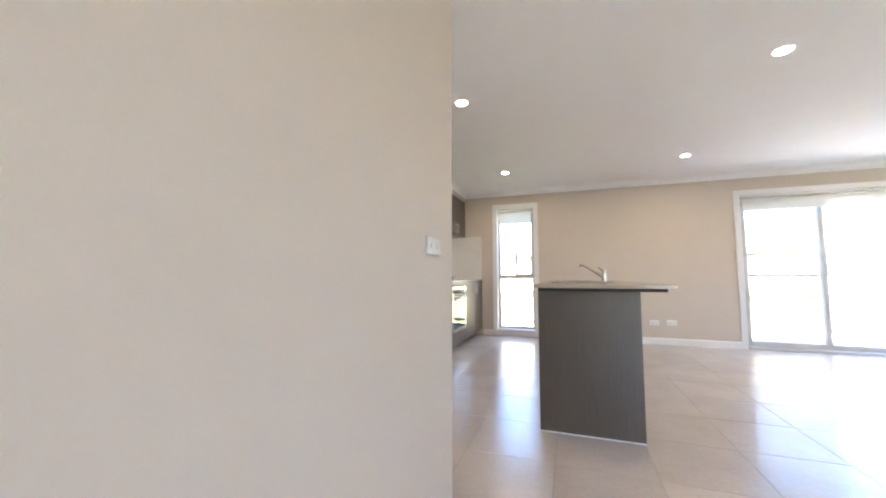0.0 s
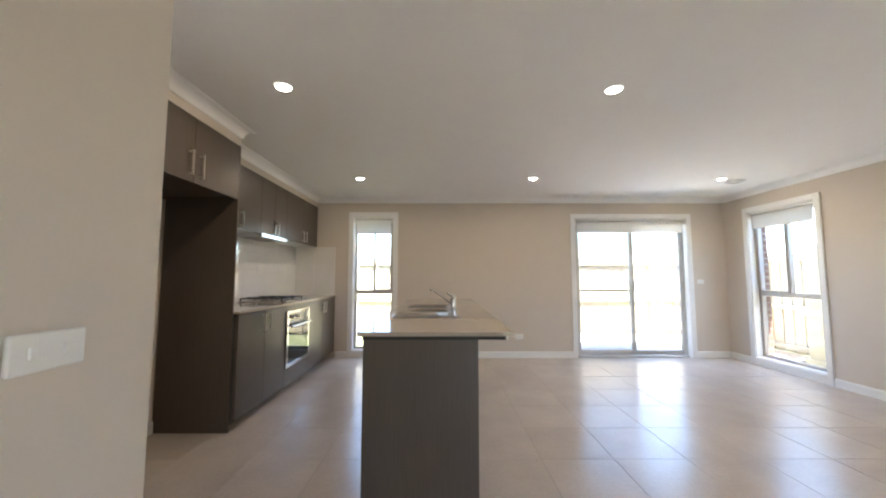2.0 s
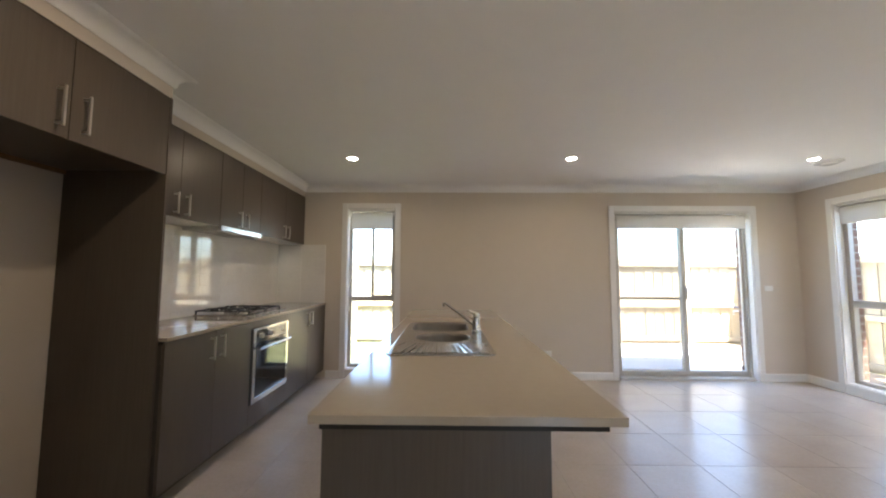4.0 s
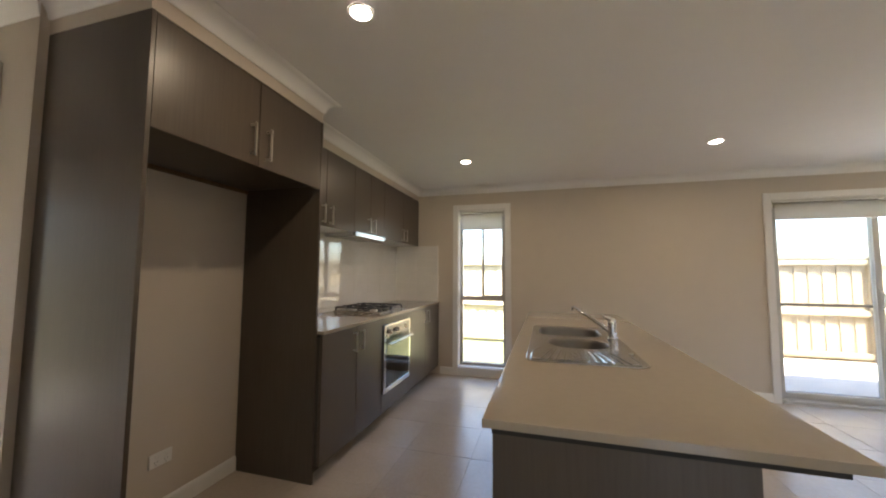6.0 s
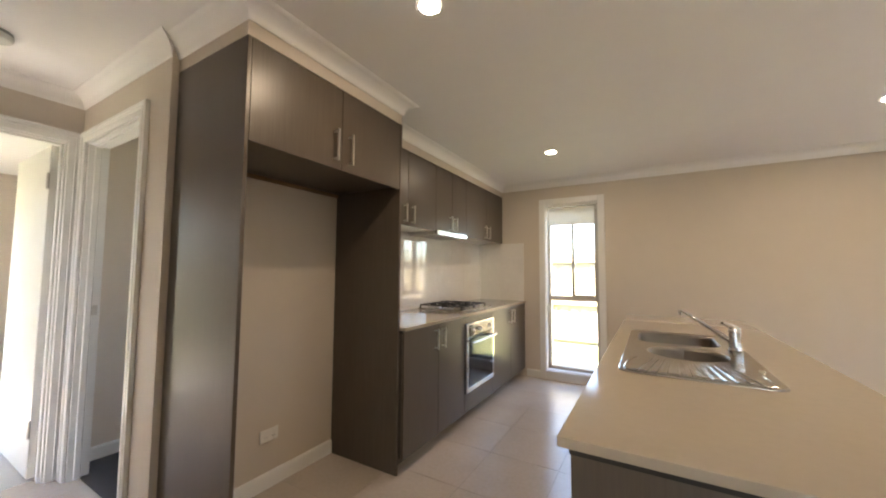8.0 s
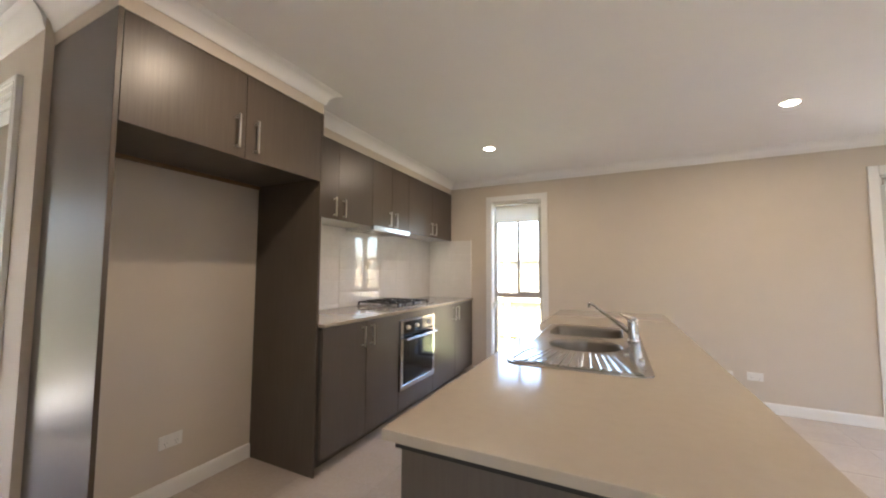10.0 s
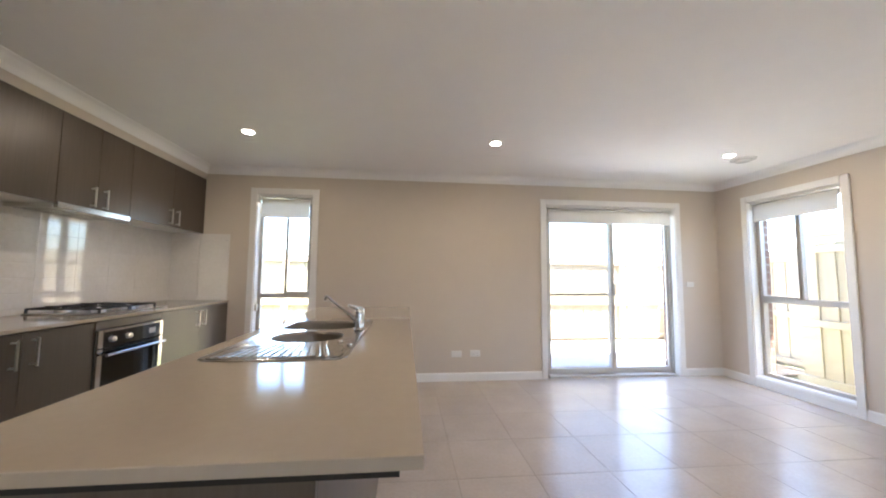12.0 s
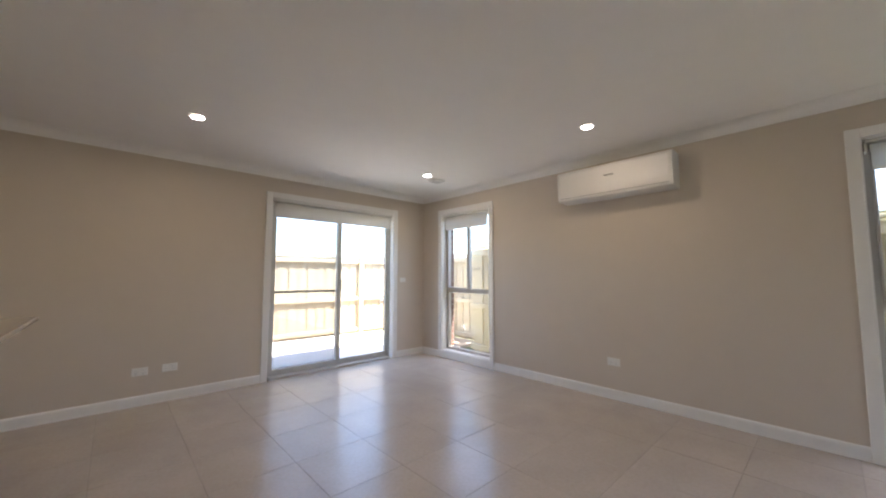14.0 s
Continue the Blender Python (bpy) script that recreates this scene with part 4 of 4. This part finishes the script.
def air_conditioner():
    a = thing("air_conditioner", "white wall-mounted split-system air conditioner", "air conditioner")
    y0, y1 = 2.385, 3.415
    prof = [(0.0, 2.205), (0.165, 2.205), (0.192, 2.196), (0.200, 2.175), (0.203, 2.10), (0.201, 1.985), (0.196, 1.930), (0.186, 1.910), (0.160, 1.902), (0.05, 1.897), (0.0, 1.897)]
    bm = bmesh.new()
    extrude_profile(bm, prof, (XR - 0.001, y0), (XR - 0.001, y1), (-1, 0))
    es = [e for e in bm.edges if abs(e.verts[0].co.y - e.verts[1].co.y) < 1e-6 and (abs(e.verts[0].co.y - y0) < 1e-6 or abs(e.verts[0].co.y - y1) < 1e-6)]
    bmesh.ops.bevel(bm, geom=es, offset=0.008, segments=2, affect="EDGES", profile=0.5)
    part("body", bm, M_ACP, a, "", True)
    fp = bmesh.new()
    extrude_profile(fp, [(0.2035, 2.168), (0.2062, 2.10), (0.2042, 1.99), (0.1995, 1.938), (0.194, 1.938), (0.197, 2.168)], (XR, y0 + 0.03), (XR, y1 - 0.03), (-1, 0))
    part("front_panel", fp, M_ACP, a)
    lv = bmesh.new()
    extrude_profile(lv, [(0.190, 1.912), (0.192, 1.909), (0.120, 1.896), (0.118, 1.899)], (XR, y0 + 0.05), (XR, y1 - 0.05), (-1, 0))
    part("louvre", lv, M_ACP, a, "closed air louvre")
    part("seam", B(XR - 0.1990, y0 + 0.03, 1.929, XR - 0.190, y1 - 0.03, 1.932), M_PLASTG, a, "dark panel seam")
    part("badge", B(XR - 0.2085, 2.90 - 0.045, 2.082, XR - 0.2055, 2.90 + 0.045, 2.096, 0.001), M_PLASTG, a, "small grey badge")
    return a


air_conditioner()


# ---- outside ----
GZ = -0.22
gb = bmesh.new()
box(gb, -300, YN + 0.26, GZ - 0.2, 300, 400, GZ)
box(gb, XR + 0.26, -300, GZ - 0.2, 300, YN + 0.26, GZ)
box(gb, -300, -300, GZ - 0.2, XR + 0.26, YS - T - 0.01, GZ)
box(gb, -300, YS - T - 0.01, GZ - 0.2, -6.45, YN + 0.26, GZ)
box(gb, -6.45, YS - T - 0.01, GZ - 0.2, XS - T - 0.01, YH0 - T - 0.005, GZ)
tagged(part("ground", gb, M_GRASS), "patchy green and dry lawn", "ground", kind="structure")
tagged(part("patio", B(1.7, YN + 0.255, GZ - 0.1, 4.9, 8.62, -0.08, 0.01), M_CONC), "pale concrete patio slab outside the door", "patio", kind="structure")
earth_bm = bmesh.new()
box(earth_bm, 4.91, YN + 0.6, GZ - 0.05, 6.66, 9.26, GZ + 0.03)
box(earth_bm, 1.0, 8.63, GZ - 0.05, 4.91, 9.26, GZ + 0.03)
tagged(part("earth_bed", earth_bm, M_EARTH), "bare sandy earth along the fence", "earth", kind="structure")
tagged(part("footing", B(XL - T, YN + T + 0.001, GZ - 0.1, XR + 0.26, YN + 0.25, -0.13), M_CONC), "concrete house footing", "footing", kind="structure")
tagged(part("footing", B(XR + T + 0.001, YS, GZ - 0.1, XR + 0.25, YN + T, -0.13), M_CONC), "concrete house footing", "footing", kind="structure")
tagged(part("sill_step", B(SD[0] - 0.05, YN + T + 0.08, -0.125, SD[1] + 0.05, YN + 0.25, -0.012, 0.004), M_BRICK), "brick sill under the garden door", "sill", kind="structure")


def skin(name, axis, c0, c1, a0, a1, holes, label):
    bm = bmesh.new()
    pos = a0
    for h0, h1, z0, z1 in sorted(holes):
        oriented(axis, pos, h0 - 0.118, c0, c1, -0.13, ZC + 0.12, bm=bm)
        for p, q in ((h0 - 0.118, h0), (h1, h1 + 0.118)):
            oriented(axis, p + 0.003, q - 0.003, c0 + 0.004, c1 - 0.006, -0.13, ZC + 0.12, bm=bm)
        oriented(axis, h0, h1, c0, c1, z1, ZC + 0.12, bm=bm)
        if z0 > 0.02:
            oriented(axis, h0, h1, c0, c1, -0.13, z0, bm=bm)
        pos = h1 + 0.118
    oriented(axis, pos, a1, c0, c1, -0.13, ZC + 0.12, bm=bm)
    return structure(name, bm, M_MORTAR, label)


SKN = skin("brick_wall_north", "x", YN + 0.145, YN + 0.255, XL - T, XR + 0.145, [W1, SD], "brown brick outer wall")
SKE = skin("brick_wall_east", "y", XR + 0.145, XR + 0.255, YS, YN + 0.255, [W2, W3], "brown brick outer wall")


def bar_mesh(name, w, d, h, ch, material):
    """A block with chamfered upper and front edges, its origin at the base's middle."""
    bm = bmesh.new()
    box(bm, -w / 2, -d / 2, 0, w / 2, d / 2, h, ch)
    return mesh_of(name, bm, material)


brick_x = bar_mesh("brick", 0.118, 0.110, 0.076, 0.003, M_BRICK)
for skin_ob, axis, c, holes in ((SKN, "x", YN + 0.20, (W1, SD)), (SKE, "y", XR + 0.20, (W2, W3))):
    for h0, h1, z0, z1 in holes:
        for a in (h0 - 0.059, h1 + 0.059):
            for k in range(26):
                loc = (a, c, -0.12 + 0.086 * k) if axis == "x" else (c, a, -0.12 + 0.086 * k)
                piece("brick", brick_x, skin_ob, loc, None if axis == "x" else (0, 0, radians(90)))

gt = thing("garden_tap", "small garden tap with a blue handle on the brick wall", "tap")
gtb = bmesh.new()
tube(gtb, [(SD[1] + 0.03, YN + 0.255, 0.80), (SD[1] + 0.03, YN + 0.33, 0.80), (SD[1] + 0.03, YN + 0.37, 0.79), (SD[1] + 0.03, YN + 0.375, 0.74)], 0.011, 10)
part("spout", gtb, M_SATIN, gt, "", True)
part("handle", cyl(bmesh.new(), (SD[1] + 0.03, YN + 0.33, 0.845), 0.03, 0.014, "z", 14, None, 0.003), M_BLUE, gt, "blue handle")


def paling_fence(axis, c, a0, a1, inward, label, z1=1.58, n_max=300, pitch=0.102):
    """Posts and three rails on the house side, upright overlapping palings behind them."""
    f = thing("paling_fence", label, "fence")
    z0 = GZ
    for zc in (z1 - 0.08, 0.62, -0.10):
        lo, hi = sorted((c, c + inward * 0.045))
        part("rail", oriented(axis, a0, a1, lo, hi, zc - 0.045, zc + 0.045, 0.004), M_RAIL, f)
    lo, hi = sorted((c + inward * 0.05, c - inward * 0.04))
    part("capping", oriented(axis, a0, a1, lo, hi, z1 + 0.012, z1 + 0.045, 0.004), M_RAIL, f)
    p = a0 + 1.86
    while p < a1:
        lo, hi = sorted((c + inward * 0.001, c + inward * 0.09))
        part("post", oriented(axis, p - 0.05, p + 0.05, lo, hi, z0 - 0.05, z1, 0.004), M_RAIL, f)
        p += 2.4
    meshes = []
    rnd = random.Random(7)
    for v in range(4):
        bm = bmesh.new()
        box(bm, -0.066, -0.008, 0, 0.066, 0.008, z1 - z0 - 0.03, 0.002)
        for vert in bm.verts:
            vert.co.x += rnd.uniform(-0.0015, 0.0015)
        meshes.append(mesh_of("paling", bm, M_PALING))
    a, k = a0 + 0.05, 0
    while a < a1 - 0.05 and k < n_max:
        off = 0.012 + (0.016 if k % 2 else 0.0)
        loc = (a, c - inward * off, z0 + 0.02) if axis == "x" else (c - inward * off, a, z0 + 0.02)
        ob = piece("paling", meshes[k % 4], f, loc, (0, 0, (0 if axis == "x" else radians(90)) + rnd.uniform(-0.02, 0.02)))
        ob.location.z += rnd.uniform(-0.008, 0.008)
        a += pitch
        k += 1
    return f


paling_fence("x", 9.30, -6.0, 6.72, -1, "pale pine paling fence along the back garden")
paling_fence("y", 6.72, 6.06, 9.28, -1, "pale pine paling fence closing the garden's side")
paling_fence("x", 6.00, 5.94, 6.72, 1, "short return of pale pine paling fence", 1.64)
paling_fence("y", 5.90, -4.0, 6.04, -1, "pale pine paling fence along the side passage", 1.64)

# the neighbour's house
nh = thing("neighbour_house", "pale rendered house with a blue-grey steel hip roof", "house")
part("wall", B(12.0, -3.5, GZ, 20.0, 10.7, 2.4), M_RENDER, nh)
rf = bmesh.new()
x0, x1, y0, y1, ze, zr = 11.5, 20.5, -4.0, 11.1, 2.45, 3.8
v = [rf.verts.new(p) for p in ((x0, y0, ze), (x1, y0, ze), (x1, y1, ze), (x0, y1, ze), (16, y0 + 3.2, zr), (16, y1 - 3.2, zr))]
for idx in ((0, 1, 4), (1, 2, 5, 4), (2, 3, 5), (3, 0, 4, 5), (3, 2, 1, 0)):
    rf.faces.new([v[i] for i in idx])
part("roof", rf, M_ROOF, nh, "blue-grey steel roof")
part("gutter", B(x0 - 0.11, y0, ze - 0.10, x0 - 0.001, y1, ze + 0.02, 0.01), M_ALUW, nh, "pale gutter")

# hall ceiling fitting: a guessed round disc, added for a small dark mark
cl = thing("hall_ceiling_disc", "round white disc with a grey base on the hall ceiling", "smoke alarm")
part("base", cyl(bmesh.new(), (-2.46, 1.80, ZC - 0.007), 0.066, 0.013, "z", 28), M_PLASTG, cl, "grey mounting base", True)
part("cover", cyl(bmesh.new(), (-2.46, 1.80, ZC - 0.025), 0.062, 0.024, "z", 28, 0.070, 0.006), M_PLAST, cl, "", True)


# ---- tiles ----
def slab_mesh(name, w, d, h, ch, material):
    """A flat tile, upper edges eased, its origin at the top's middle."""
    bm = bmesh.new()
    a = [bm.verts.new((x, y, -h)) for x, y in ((-w / 2, -d / 2), (w / 2, -d / 2), (w / 2, d / 2), (-w / 2, d / 2))]
    b = [bm.verts.new((v.co.x, v.co.y, -ch)) for v in a]
    c = [bm.verts.new((v.co.x - math.copysign(ch, v.co.x), v.co.y - math.copysign(ch, v.co.y), 0)) for v in a]
    for lo, hi in ((a, b), (b, c)):
        for i in range(4):
            bm.faces.new((lo[i], lo[(i + 1) % 4], hi[(i + 1) % 4], hi[i]))
    bm.faces.new(c)
    return mesh_of(name, bm, material)


CACHE = {}


def tile_piece(name, parent, w, d, h, ch, material, loc, rot=None):
    key = (name, round(w, 3), round(d, 3))
    if key not in CACHE:
        CACHE[key] = slab_mesh(name, w, d, h, ch, material)
    return piece(name, CACHE[key], parent, loc, rot)


PX, PY, TX0, TY0, JOINT = 0.468, 0.4765, 1.936, 2.925, 0.0034
rt = random.Random(3)
for i in range(-12, 6):
    for j in range(-13, 8):
        x0, x1 = TX0 + PX * i, TX0 + PX * (i + 1)
        y0, y1 = TY0 + PY * j, TY0 + PY * (j + 1)
        ym = (y0 + y1) / 2
        xmin = XE - T if 1.2 < ym < 2.3 else (XL if ym > 2.3 else XS - T)
        ymax = YN + 0.02 if x1 > XL else YH1 + 0.06
        x0, x1, y0, y1 = max(x0, xmin), min(x1, XR), max(y0, YS), min(y1, ymax)
        if x1 - x0 < 0.02 or y1 - y0 < 0.02:
            continue
        tile_piece("floor_tile", FLOOR, x1 - x0 - JOINT, y1 - y0 - JOINT, 0.007, 0.0008, M_FLOOR,
                   ((x0 + x1) / 2, (y0 + y1) / 2, rt.uniform(-0.0004, 0.0)), (rt.uniform(-0.0006, 0.0006), rt.uniform(-0.0006, 0.0006), 0))

splash = tagged(part("splashback", B(XL + 0.0005, YT1 + 0.001, 0.9005, XL + 0.006, YN - 0.0005, 1.611), M_WGROUT), "white gloss tile splashback in stacked rows", "splashback", kind="structure")
part("return_bed", B(XL + 0.006, YN - 0.006, 0.9005, -1.228, YN - 0.0005, 1.611), M_WGROUT, splash)
zs = [0.9005] + [0.94 + 0.1 * k for k in range(7)] + [1.611]
ys = [YT1 + 0.001] + [4.41 + 0.3 * k for k in range(-3, 5)] + [YN - 0.008]
for y0, y1 in zip(ys, ys[1:]):
    for z0, z1 in zip(zs, zs[1:]):
        tile_piece("wall_tile", splash, z1 - z0 - 0.0034, y1 - y0 - 0.0012, 0.005, 0.0012, M_SPLASH, (XL + 0.010, (y0 + y1) / 2, (z0 + z1) / 2),
                   (rt.uniform(-0.0003, 0.0003), radians(90) + rt.uniform(-0.0003, 0.0003), 0))
xs = [XL + 0.012, -1.528, -1.228]
for x0, x1 in zip(xs, xs[1:]):
    for z0, z1 in zip(zs, zs[1:]):
        tile_piece("wall_tile_return", splash, x1 - x0 - 0.0026, z1 - z0 - 0.0030, 0.005, 0.0008, M_SPLASH, ((x0 + x1) / 2, YN - 0.010, (z0 + z1) / 2),
                   (radians(90) + rt.uniform(-0.001, 0.001), 0, 0))
